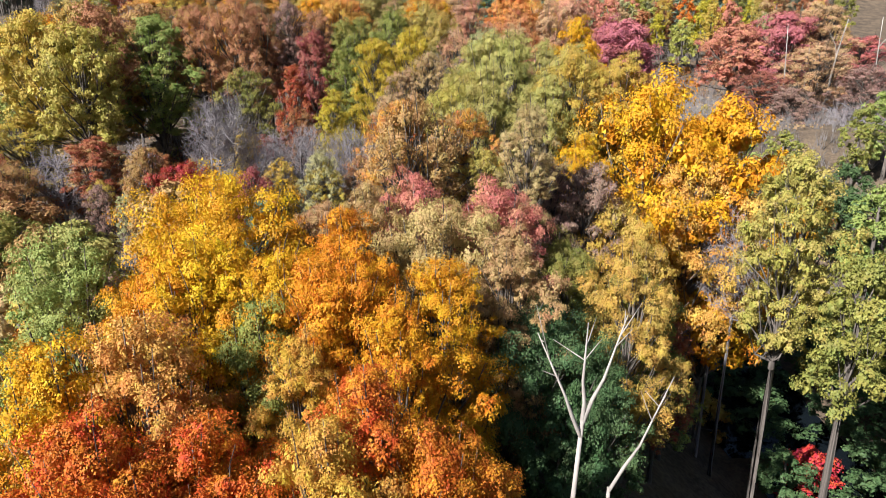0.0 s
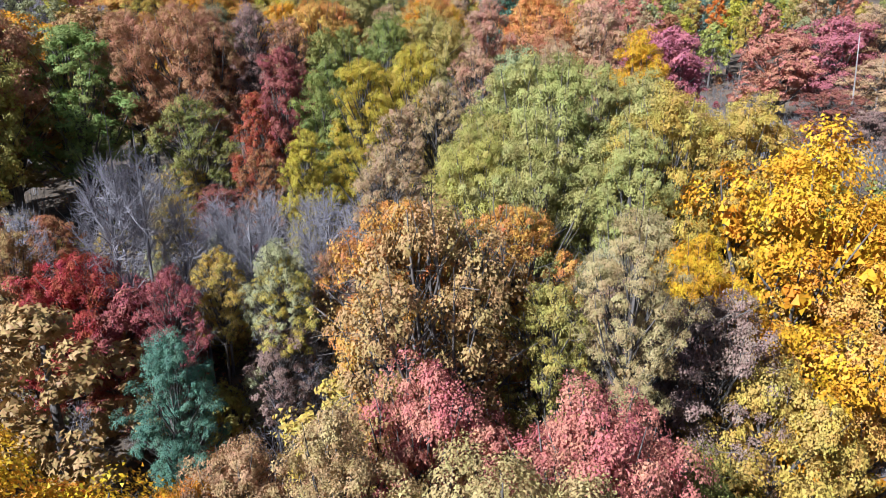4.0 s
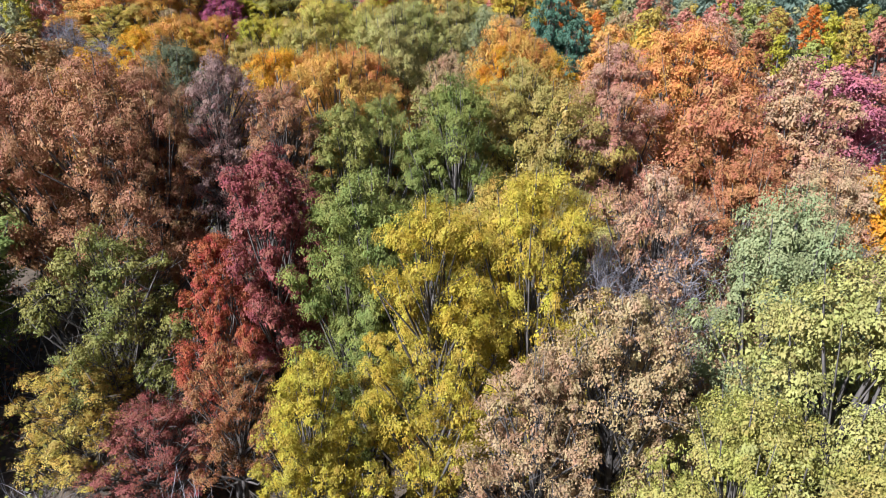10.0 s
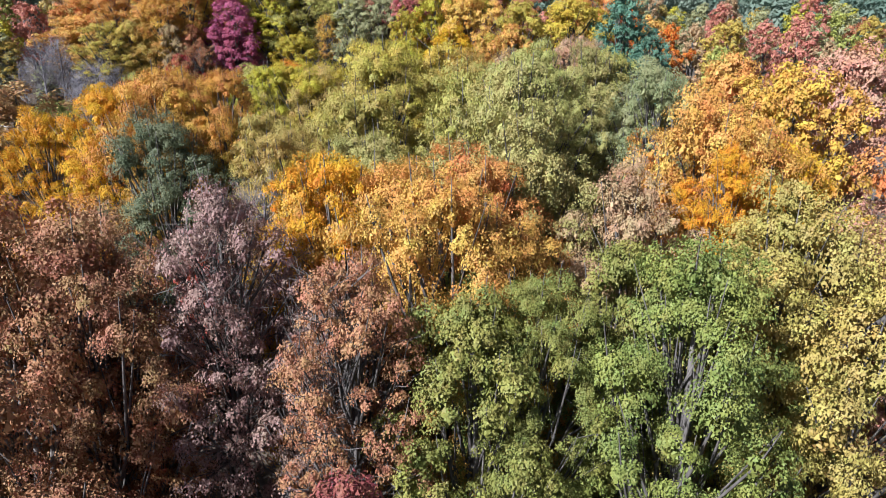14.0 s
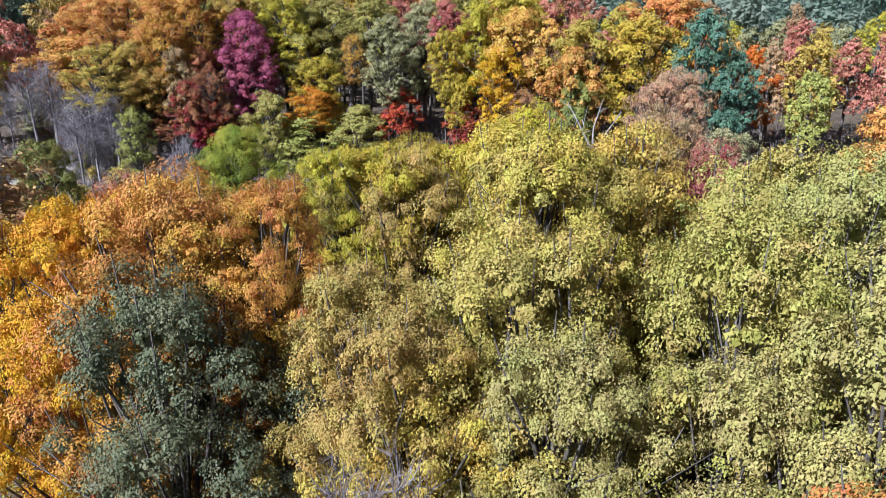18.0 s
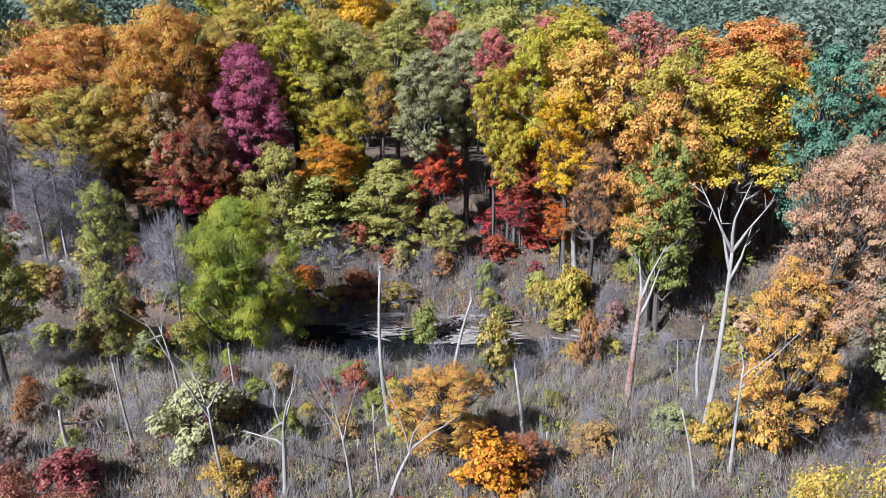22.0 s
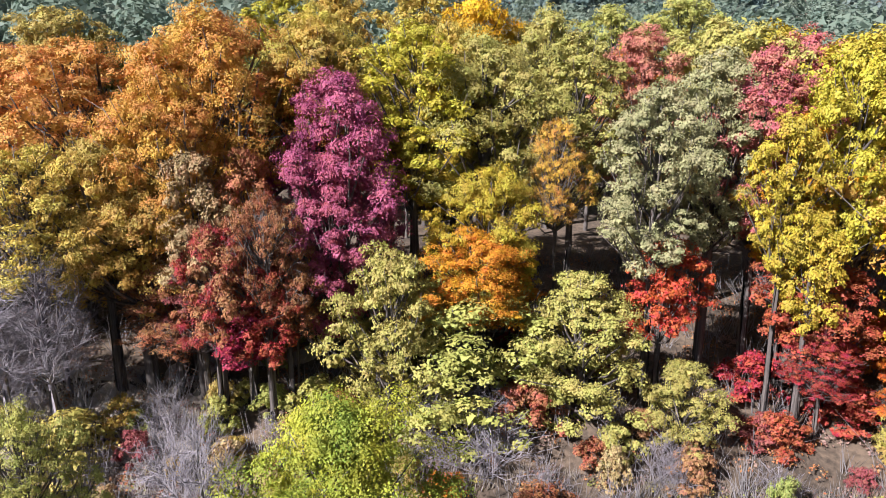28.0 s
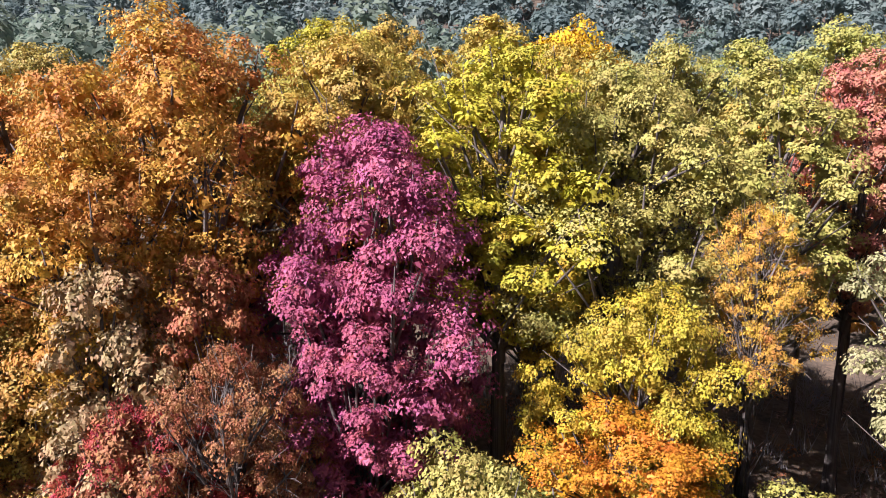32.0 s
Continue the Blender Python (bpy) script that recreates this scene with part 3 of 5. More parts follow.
tree(-54.7, 134.9, 12.5, 3.1, "far", "moss", "green tree by the water")
tree(-58.3, 160.5, 18.3, 6.7, "broad", "orange", "reddish-orange oak on the wooded bank")
tree(-63.3, 158.5, 13.8, 5.6, "far", "orange", "orange-tan oak at the wood's end")
tree(-57.0, 152.9, 15.1, 4.1, "sparse", "mustard", "ochre young oak with a thin trunk")
tree(-54.2, 154.8, 14.8, 4.0, "broad", "mustard", "yellow-brown young oak on the wooded bank")
tree(-49.2, 160.6, 20.6, 6.2, "broad", "amber", "tall amber-brown oak on the wooded bank")
tree(-50.9, 157.0, 17.8, 4.8, "broad", "amber", "amber-orange oak on the wooded bank")
tree(-48.8, 154.2, 14.8, 2.4, "broad", "tan", "pale tan oak with fine leaves")
tree(-41.9, 159.3, 18.4, 4.3, "upright", "magenta", "tall magenta-purple maple on the wooded bank")
tree(-42.3, 157.9, 14.2, 3.6, "upright", "magenta", "lower magenta crown of a maple")
tree(-44.9, 153.8, 13.0, 2.2, "sparse", "rust", "rust-red slender maple on the wooded bank")
tree(-46.4, 154.6, 7.1, 2.6, "small", "crimson", "deep crimson shrubby maple on the wooded bank")
tree(-50.9, 155.4, 8.5, 3.5, "sparse", "rust", "rusty red thin saplings on the wooded bank")
tree(-43.9, 162.2, 20.1, 3.9, "broad", "mustard", "yellow-ochre oak on the bank")
tree(-37.9, 162.6, 20.2, 4.4, "broad", "yellow", "yellow oak on the bank")
tree(-33.3, 165.4, 19.0, 6.0, "broad", "lime", "tall yellow-green oak on the wooded bank")
tree(-36.8, 163.6, 17.3, 3.5, "broad", "yellow", "yellow oak with dark limbs")
tree(-33.1, 158.9, 12.9, 3.3, "broad", "yellow", "yellow-ochre maple on the wooded bank")
tree(-33.5, 157.4, 9.6, 3.8, "broad", "ember", "orange young maple on the wooded bank")
tree(-29.1, 160.7, 15.8, 2.1, "sparse", "amber", "rust-orange young oak on the wooded bank")
tree(-27.7, 164.9, 19.8, 4.0, "broad", "lime", "yellow-green oak crown on the wooded bank")
tree(-22.7, 168.7, 20.6, 3.7, "broad", "rose", "pinkish red maple on the wooded bank")
tree(-17.6, 160.0, 20.1, 3.7, "broad", "rose", "salmon-pink maple on the wooded bank")
tree(-20.3, 159.7, 20.5, 3.5, "broad", "cream", "pale green oak on the wooded bank")
tree(-15.9, 158.7, 16.7, 2.9, "broad", "gold", "yellow maple on the wooded bank")
tree(-9.1, 164.0, 21.0, 7.0, "far", "yellow", "bright yellow maple on the wooded bank")
tree(-9.0, 155.9, 20.4, 5.5, "far", "orange", "orange maple on the wooded bank")
tree(-2.7, 161.6, 22.0, 4.5, "far", "rose", "salmon-pink maple on the bank")
tree(-11.2, 152.0, 18.0, 3.4, "far", "gold", "golden maple on a pale trunk")
tree(-16.2, 155.4, 13.2, 2.1, "small", "yellow", "bright yellow small maple on the wooded bank")
tree(-4.6, 154.9, 17.7, 4.0, "sparse", "rust", "rust-orange oak on the wooded bank")
tree(-4.2, 147.2, 20.7, 3.9, "far", "orange", "orange oak on the wooded bank")
tree(-2.7, 150.1, 21.8, 4.0, "far", "mustard", "yellow-ochre oak on the wooded bank")
tree(-23.5, 156.8, 10.7, 2.5, "small", "scarlet", "small scarlet maple on the wooded bank")
tree(-15.4, 156.8, 10.2, 3.1, "small", "red", "pink-red maple on the wooded bank")
tree(-15.0, 155.3, 6.7, 2.2, "sparse", "crimson", "crimson shrub on the wooded bank")
tree(-8.9, 149.8, 14.7, 2.6, "sparse", "brown", "orange-brown oak on the wooded bank")
tree(-11.3, 153.1, 6.8, 1.9, "sparse", "ember", "orange sapling on the wooded bank")
tree(-38.4, 154.6, 10.3, 3.5, "layered", "lime", "small yellow-green locust with tiered sprays")
tree(-34.3, 157.9, 7.1, 7.5, "layered", "lime", "yellow-green locust with tiered sprays")
tree(-28.0, 155.9, 8.8, 4.1, "layered", "lime", "yellow-green locust with tiered sprays")
tree(-22.7, 153.8, 5.7, 2.3, "layered", "lime", "slim yellow-green locust on the wooded bank")
tree(-38.7, 141.4, 13.2, 4.9, "willow", "willow", "dense round green willow with a dark shaded side")
tree(4.0, 151.2, 20.9, 6.2, "far", "yellow", "yellow maple with dark limbs")
tree(9.4, 148.3, 23.8, 4.3, "far", "teal", "blue-green oak on the wooded bank")
tree(-3.7, 146.3, 18.1, 3.6, "far", "moss", "olive-green oak behind a dead tree")
tree(11.8, 168.6, 20.4, 6.8, "far", "orange", "orange oak on the bank")
tree(1.8, 128.4, 19.2, 2.7, "sparse", "peach", "dusty orange-pink oak on the wet meadow")
tree(-13.7, 157.6, 21.3, 3.2, "far", "yellow", "yellow maple on the wooded bank")
tree(-11.2, 169.4, 20.3, 4.3, "far", "rose", "salmon oak crown on the wooded bank")
tree(-16.8, 169.8, 20.6, 5.6, "far", "lime", "yellow-green oak on the bank")
tree(-35.7, 167.9, 20.0, 4.7, "broad", "mustard", "ochre oak on the bank")
tree(-44.9, 167.7, 19.5, 5.6, "broad", "mustard", "yellow-ochre oak on the bank")
tree(-60.2, 162.1, 10.6, 3.1, "sparse", "mustard", "yellow-green thin oak on the wooded bank")
tree(-65.4, 168.1, 15.6, 5.4, "far", "orange", "orange oak on the bank")
tree(-13.1, 53.6, 10.9, 1.4, "bare", "grey", "bare grey tree with fine upright twigs")
tree(-15.2, 49.3, 14.9, 1.3, "bare", "grey", "bare grey spreading tree in the mixed wood")
tree(4.1, 56.5, 8.2, 3.0, "bare", "grey", "bare pale grey tree in the mixed wood")
tree(1.5, 55.6, 6.8, 2.2, "sparse", "olive", "thin olive tree among bare stems")
tree(6.5, 51.1, 13.3, 1.5, "bare", "grey", "bare grey tree in the oak wood")
tree(-16.1, 52.7, 8.6, 1.3, "sparse", "birch", "pale birch with few leaves")
tree(-10.8, 52.7, 8.4, 1.4, "sparse", "birch", "pale yellow-green birch with few leaves")
tree(-0.6, 62.9, 14.2, 1.5, "bare", "grey", "bare grey multi-stemmed tree")
tree(1.9, 63.2, 14.7, 1.5, "bare", "grey", "bare grey multi-stemmed tree")
tree(-15.6, 59.1, 7.2, 1.1, "bare", "grey", "bare pale tree in the mixed wood")
tree(-43.7, 141.1, 11.4, 2.0, "bare", "grey", "bare grey tree with fine twigs")
tree(-58.2, 151.0, 11.2, 3.3, "bare", "grey", "bare grey tree at the wood's end")
tree(-45.9, 135.3, 15.3, 1.7, "sparse", "lime", "slender tree with yellow-green leaves and ivy")
tree(17.5, 40.5, 18.2, 1.9, "bare", "grey", "dead grey tree with drooping twigs")
tree(17.9, 38.9, 17.8, 1.7, "bare", "grey", "bare pale tree above the creek")
tree(53.8, 130.3, 14.9, 7.5, "far", "rose", "dusty rose maple on the wet meadow")
tree(62.0, 130.8, 16.6, 7.5, "far", "pink", "pink maple on the wet meadow")
tree(70.1, 133.3, 18.7, 7.5, "sparse", "peach", "peach-tan oak on the wet meadow")
tree(76.2, 129.3, 12.8, 6.1, "sparse", "rose", "rose-brown maple on the wet meadow")
tree(24.6, 99.2, 13.3, 5.7, "far", "pink", "dusty pink maple in the mixed wood")
tree(-3.4, 68.4, 14.6, 3.0, "near", "mustard", "olive-ochre oak close below")
tree(-1.1, 67.9, 14.4, 2.5, "near", "pale", "pale yellow-green oak close below")
tree(-8.0, 67.4, 14.1, 2.4, "near", "moss", "green oak close below in the mixed wood")
tree(-12.5, 71.0, 12.3, 2.1, "near", "maroon", "wine-red maple close below")
tree(3.9, 63.7, 13.8, 2.7, "near", "peach", "peach-tan oak close below")
tree(3.0, 47.0, 18.1, 3.1, "near", "pale", "pale olive oak with thick leaves")
tree(0.6, 48.6, 16.3, 2.8, "near", "olive", "olive oak with shaded gaps")
tree(-3.8, 49.9, 15.0, 2.0, "sparse", "tan", "tan thinning oak with dark limbs")
tree(14.4, 72.5, 17.3, 3.7, "broad", "gold", "golden oak on the ridge")
tree(8.1, 82.7, 17.3, 4.6, "broad", "orange", "orange oak on the ridge")
tree(11.5, 77.1, 18.0, 3.2, "broad", "peach", "peach-tan oak at the wood's edge")
tree(2.7, 77.8, 17.5, 3.2, "near", "peach", "peach-orange oak on the ridge")
tree(-1.5, 81.8, 17.3, 3.0, "near", "amber", "golden-orange oak on the ridge")
tree(-8.0, 90.1, 18.2, 3.5, "near", "olive", "pale olive oak on the ridge")
tree(-14.2, 86.7, 17.4, 3.6, "close", "olive", "olive-yellow oak on the ridge")
tree(-10.0, 79.2, 17.2, 3.0, "close", "orange", "orange oak close under the ridge")
tree(-59.7, 150.2, 10.6, 2.4, "bare", "grey", "bare grey tree at the wood's end")
tree(-55.4, 150.6, 11.3, 2.4, "bare", "grey", "bare grey tree before the wood")
tree(-60.3, 153.8, 4.7, 2.8, "bare", "grey", "bare grey tree by the path")
tree(-59.8, 153.8, 4.8, 2.7, "bare", "grey", "bare grey tree by the path")
tree(-57.0, 154.3, 6.4, 2.4, "bare", "grey", "bare grey tree by the path")
tree(-55.9, 160.8, 5.7, 2.2, "sparse", "rust", "thin rusty sapling at the path")
tree(-58.3, 160.7, 6.1, 1.9, "sparse", "maroon", "thin red-brown sapling at the path")
tree(-15.5, 53.7, 11.0, 1.5, "sparse", "mustard", "thin ochre tree in the dip")
tree(-10.3, 53.7, 11.1, 1.5, "bare", "grey", "bare lavender-grey tree in the dip")
tree(-6.0, 56.4, 9.3, 1.8, "bare", "grey", "bare lavender-grey tree in the dip")
tree(-16.2, 49.0, 14.3, 1.1, "bare", "grey", "bare lavender-grey tree in the dip")
tree(-2.7, 55.8, 7.5, 2.1, "sparse", "brown", "thin russet tree in the dip")
tree(-16.8, 49.4, 14.4, 2.0, "bare", "grey", "bare lavender-grey tree in the dip")
tree(-47.4, 153.3, 11.6, 2.3, "sparse", "red", "rust-red thin maple on the bank")
tree(-49.4, 154.9, 8.2, 2.6, "sparse", "maroon", "dark red thin maple on the bank")
tree(-43.9, 155.3, 10.3, 2.0, "sparse", "rust", "rust-orange thin maple beside the magenta one")
tree(-52.4, 155.1, 12.9, 4.1, "broad", "mustard", "ochre oak at the wood's end")
tree(-25.6, 89.6, 17.0, 2.9, "close", "gold", "golden-orange oak at the forest edge")
tree(-21.5, 89.2, 17.0, 2.9, "close", "amber", "orange oak with fine leaves")
tree(-13.9, 84.5, 15.7, 2.7, "close", "pale", "pale olive oak close under the ridge")
tree(-16.6, 85.2, 14.6, 2.6, "close", "mustard", "yellow-green oak close under the ridge")
tree(-10.6, 84.4, 15.3, 2.6, "near", "pale", "pale olive oak close under the ridge")
tree(-7.8, 86.1, 15.6, 2.7, "near", "lime", "yellow-green oak close below")
tree(-18.2, 87.2, 15.8, 2.7, "close", "olive", "olive oak with pale lit leaves")
tree(-56.7, 97.3, 14.0, 7.5, "far", "moss", "olive-green oak far in the wood")
tree(-53.1, 104.0, 15.5, 6.8, "far", "gold", "golden oak far in the wood")
tree(-50.0, 83.2, 9.5, 6.3, "far", "olive", "olive oak far in the wood")
tree(-42.5, 104.3, 16.3, 6.8, "far", "brown", "russet oak far in the wood")
tree(-4.2, 21.7, 18.1, 3.1, "near", "gold", "golden oak in the near canopy")
tree(-1.4, 19.6, 17.6, 3.0, "near", "gold", "golden oak in full leaf")
tree(-8.5, 22.0, 18.9, 3.5, "near", "gold", "yellow-gold oak with a wide crown")
tree(-3.0, 14.5, 17.1, 2.9, "near", "amber", "amber-gold oak in the near canopy")
tree(6.7, 26.3, 11.1, 2.5, "broad", "pine", "green tree in the hollow, shade put into its leaf colour")
tree(-3.4, 22.5, 18.1, 3.1, "near", "gold", "golden oak over the slope")
tree(-5.9, 21.8, 18.0, 3.1, "near", "gold", "gold oak in bright leaf")
tree(-9.3, 22.0, 18.2, 3.1, "near", "gold", "golden oak in bright leaf")
tree(2.9, 27.1, 16.0, 2.7, "near", "sand", "tan oak with olive leaves")
tree(-74.7, 186.1, 18.7, 5.3, "far", "olive", "olive-yellow oak behind the amber ones")
tree(-54.6, 193.3, 22.6, 4.4, "far", "yellow", "yellow oak high on the bank")
tree(-48.2, 189.8, 22.2, 4.6, "far", "mustard", "ochre oak high on the bank")
tree(-40.8, 195.1, 23.9, 5.2, "far", "mustard", "ochre-green oak high on the bank")
tree(-34.2, 189.5, 22.5, 5.3, "far", "gold", "golden oak high on the bank")
tree(-27.2, 188.2, 21.9, 4.2, "far", "lime", "yellow-green oak high on the bank")
tree(-20.4, 193.2, 22.9, 4.8, "far", "lime", "light yellow-green oak high on the bank")
tree(-12.3, 196.6, 24.5, 5.5, "far", "lime", "yellow-green oak along the bank's top")
tree(-59.7, 181.2, 18.5, 6.1, "far", "orange", "orange oak along the bank's top")
tree(-30.0, 193.8, 20.2, 7.5, "far", "olive", "olive oak along the bank's top")
tree(-5.5, 191.7, 20.9, 7.2, "far", "yellow", "yellow oak along the bank's top")
tree(-79.2, 191.3, 15.6, 7.5, "far", "rust", "rusty oak along the bank's top")
tree(5.2, 24.7, 10.1, 2.1, "broad", "pine", "green tree in the shaded hollow, leaves coloured dark for shade")
tree(-17.4, 123.8, 3.0, 1.8, "sparse", "rust", "thin rust-orange sapling on the meadow")
tree(-38.7, 62.7, 8.9, 3.9, "sparse", "mustard", "ochre thin tree in the dip")
tree(-31.9, 55.8, 8.4, 2.6, "bare", "grey", "bare grey tree at the dip's edge")
tree(-33.1, 51.6, 9.1, 2.6, "sparse", "brown", "russet thin tree in the dip")
tree(-39.0, 66.4, 6.6, 3.6, "sparse", "moss", "olive thin tree in the dip")
tree(57.8, 108.8, 11.0, 7.3, "sparse", "peach", "peach-tan oak beyond the hollow")
tree(63.0, 103.6, 7.8, 5.8, "sparse", "mauve", "mauve-brown oak beyond the hollow")
tree(47.3, 94.4, 5.1, 4.2, "sparse", "mauve", "mauve-brown thin oak beyond the hollow")
tree(52.2, 89.5, 3.0, 4.7, "bare", "grey", "bare grey tree beyond the hollow")
tree(45.0, 99.2, 7.1, 4.4, "sparse", "maroon", "red-brown thin maple beyond the hollow")
tree(-44.3, 155.2, 10.1, 1.7, "small", "rust", "rust-red maple under the magenta one")
tree(-47.6, 153.0, 11.1, 2.0, "small", "rust", "rust-red small oak on the bank")
tree(12.9, 108.4, 16.6, 5.1, "far", "amber", "amber-orange oak on the ridge")
tree(19.6, 114.1, 17.9, 5.1, "far", "peach", "peach-orange oak along the ridge")
tree(10.9, 114.9, 17.5, 4.7, "far", "orange", "pale orange oak along the ridge")
tree(-10.2, 94.8, 18.2, 3.1, "near", "mustard", "golden-olive oak at the forest edge")
tree(-7.3, 102.0, 17.7, 2.3, "sparse", "tan", "tan thinning oak at the forest edge")
tree(-11.4, 91.6, 18.3, 3.1, "near", "mustard", "mustard-tan oak at the forest edge")
tree(5.1, 53.5, 18.9, 3.1, "near", "pale", "pale yellow-green oak close below")
tree(12.2, 64.6, 21.6, 2.8, "near", "gold", "golden oak at the wood's side")
tree(6.2, 63.4, 17.4, 2.4, "near", "peach", "peach-orange oak behind the grey-green one")
tree(8.3, 57.6, 18.7, 2.8, "near", "pale", "pale yellow-green oak in thick leaf")
tree(10.9, 58.8, 19.9, 3.0, "near", "pale", "pale olive oak at the wood's side")
tree(-46.1, 135.1, 10.0, 1.6, "sparse", "lime", "lower yellow-green limbs of a slender tree")
tree(-45.9, 135.2, 6.2, 1.2, "sparse", "moss", "ivy-green young tree beside a slender one")
tree(-10.5, 50.2, 12.2, 1.6, "bare", "grey", "bare lavender-grey tree with fine twigs")
tree(-8.6, 47.4, 11.7, 1.5, "sparse", "birch", "pale yellow-green birch with thin leaves")
tree(-7.0, 52.3, 11.7, 1.5, "bare", "grey", "bare grey tree among birches")
tree(-11.6, 48.4, 10.9, 1.5, "sparse", "mustard", "thin ochre tree among bare stems")
tree(-14.0, 50.5, 12.5, 1.6, "bare", "grey", "bare lavender-grey tree with dark stems")
tree(-4.4, 53.6, 12.5, 1.6, "bare", "grey", "bare grey tree beside the olive oaks")
tree(-13.2, 46.2, 11.0, 1.7, "sparse", "maroon", "thin wine-red maple in the dip")
tree(-6.0, 49.2, 10.8, 1.5, "sparse", "brown", "thin russet tree in the dip")
tree(-16.6, 55.0, 12.0, 1.7, "bare", "grey", "bare lavender-grey tree in the dip")
tree(-2.6, 51.8, 11.6, 1.7, "sparse", "tan", "thin tan oak before the olive ones")
tree(-25.4, 74.5, 16.6, 3.8, "near", "brown", "russet-brown oak beside a larger one")
tree(-17.0, 81.9, 14.2, 1.7, "bare", "grey", "bare lavender-grey tree between oaks")
tree(-4.4, 19.0, 16.7, 2.2, "near", "amber", "amber oak between golden crowns")
tree(12.3, 47.2, 23.1, 3.1, "near", "mustard", "mustard-gold oak behind the big golden one")
tree(7.0, 46.0, 18.3, 2.6, "near", "pale", "pale yellow-green oak beside the golden ones")
tree(4.6, 36.6, 18.3, 1.8, "near", "tan", "tan thinning oak behind the rosy one")
tree(5.0, 38.8, 14.8, 2.4, "sparse", "mauve", "mauve-brown thinning oak below the golden ones")
tree(8.7, 39.4, 15.7, 2.6, "sparse", "mauve", "mauve-brown oak with thin leaves in half shade")
tree(-3.6, 30.6, 16.7, 2.3, "near", "sand", "tan oak crown beside the rosy one")
tree(-5.7, 30.9, 15.5, 2.1, "near", "sand", "tan oak at the golden oaks' edge")
tree(-6.9, 30.2, 14.9, 2.2, "near", "gold", "golden oak at the dip's edge")
tree(2.2, 36.9, 15.8, 1.8, "sparse", "olive", "thin olive tree behind the rosy oak")
tree(-8.4, 47.5, 10.9, 1.6, "sparse", "mustard", "thin ochre tree among bare stems")
tree(-24.7, 57.5, 8.3, 2.0, "upright", "rust", "rusty orange young maple at the dip's edge")
tree(0.9, 55.4, 15.6, 2.5, "near", "fresh", "yellow-green oak with fresh leaves")
tree(2.3, 53.2, 15.9, 2.6, "near", "fresh", "yellow-green oak in thick leaf")
tree(0.6, 52.4, 15.7, 2.1, "near", "fresh", "small yellow-green oak in the mixed wood")
tree(-2.8, 78.8, 16.9, 1.7, "near", "gold", "small golden oak on the ridge")
tree(-7.7, 86.4, 18.6, 2.5, "near", "pale", "pale olive oak high on the ridge")
tree(-5.4, 88.0, 18.4, 2.4, "near", "pale", "pale yellow-green oak high on the ridge")
tree(-3.2, 86.2, 17.8, 2.1, "near", "sage", "grey-green oak high on the ridge")
tree(-8.7, 74.2, 15.8, 2.0, "close", "moss", "green oak with tall grey stems")
tree(-12.9, 73.5, 16.4, 2.0, "sparse", "brown", "brown thinning oak in the mixed wood")
tree(-20.3, 88.9, 17.3, 2.0, "close", "amber", "amber oak at the forest edge")
tree(-14.0, 98.5, 17.9, 2.5, "near", "mustard", "golden-olive oak overlooking the wet meadow")
tree(-17.0, 97.3, 17.4, 2.4, "close", "yellow", "lime-yellow oak at the wood's end")
tree(-20.1, 94.6, 17.1, 1.6, "close", "yellow", "yellow oak at the forest edge")
tree(-30.2, 101.2, 15.2, 2.3, "near", "redbrown", "russet-brown oak at the forest edge")
tree(-24.4, 97.4, 14.8, 2.2, "close", "tan", "tan oak below the yellow ones")
tree(12.9, 147.2, 21.2, 3.2, "far", "teal", "blue-green oak beside another on the bank")
tree(-17.6, 156.0, 18.2, 2.3, "far", "yellow", "yellow maple before the salmon one")
tree(-5.0, 150.7, 11.0, 2.4, "small", "mustard", "low ochre maple on the wooded bank")
tree(-45.0, 153.7, 9.1, 2.1, "small", "crimson", "deep crimson maple under the magenta one")
tree(-46.8, 156.2, 14.0, 2.0, "broad", "russet", "russet oak beside the magenta maple")
tree(-24.2, 156.8, 19.0, 3.4, "broad", "cream", "cream-green oak with a leafy top")


# ---------------------------------------------------------------- far woods
def far_woods(name, label, tint, count, y0, y1, sprays, size, seed):
    """A wooded hillside beyond: rounded crowns of clumps in one sheet of leaves, with grey trunks below."""
    rng = np.random.default_rng(seed)
    places, normals, verts, faces = [], [], [], []
    for _ in range(count):
        y = y0 + (y1 - y0) * rng.uniform()
        x = rng.uniform(-0.66 * (y - 100) - 70, 0.66 * (y - 100) + 30)
        r, h = rng.uniform(3.8, 6.8), rng.uniform(11, 25)
        g = ground(x, y)
        knobs = unit(rng, 14)
        knobs[:, 2] = np.abs(knobs[:, 2]) * 1.5 - 0.5
        pick = rng.integers(0, 14, sprays)
        d = unit(rng, sprays)
        d[:, 2] = np.where(d[:, 2] < -0.2, -d[:, 2], d[:, 2])
        places.append(np.array((x, y, g + h - r)) + (knobs[pick] * 0.55 + d * 0.5 * rng.uniform(0.6, 1.1, (sprays, 1))) * np.array((r, r, r * 1.25)))
        normals.append(d + knobs[pick] * 0.5 + np.array((0, 0, 0.3)))
        tube(verts, faces, [(x, y, g - 0.5), (x + rng.normal(0, 0.4), y, g + h * 0.5)], [0.3, 0.15], 4)
    me = leaf_mesh(name, np.concatenate(places), np.concatenate(normals), size, rng, True)
    me.materials.append(LEAF[tint])
    root = tagged(new(name, me), label, "woods", kind="stuff")
    link_mesh("trunk", verts, faces, BARK, root)
    return root


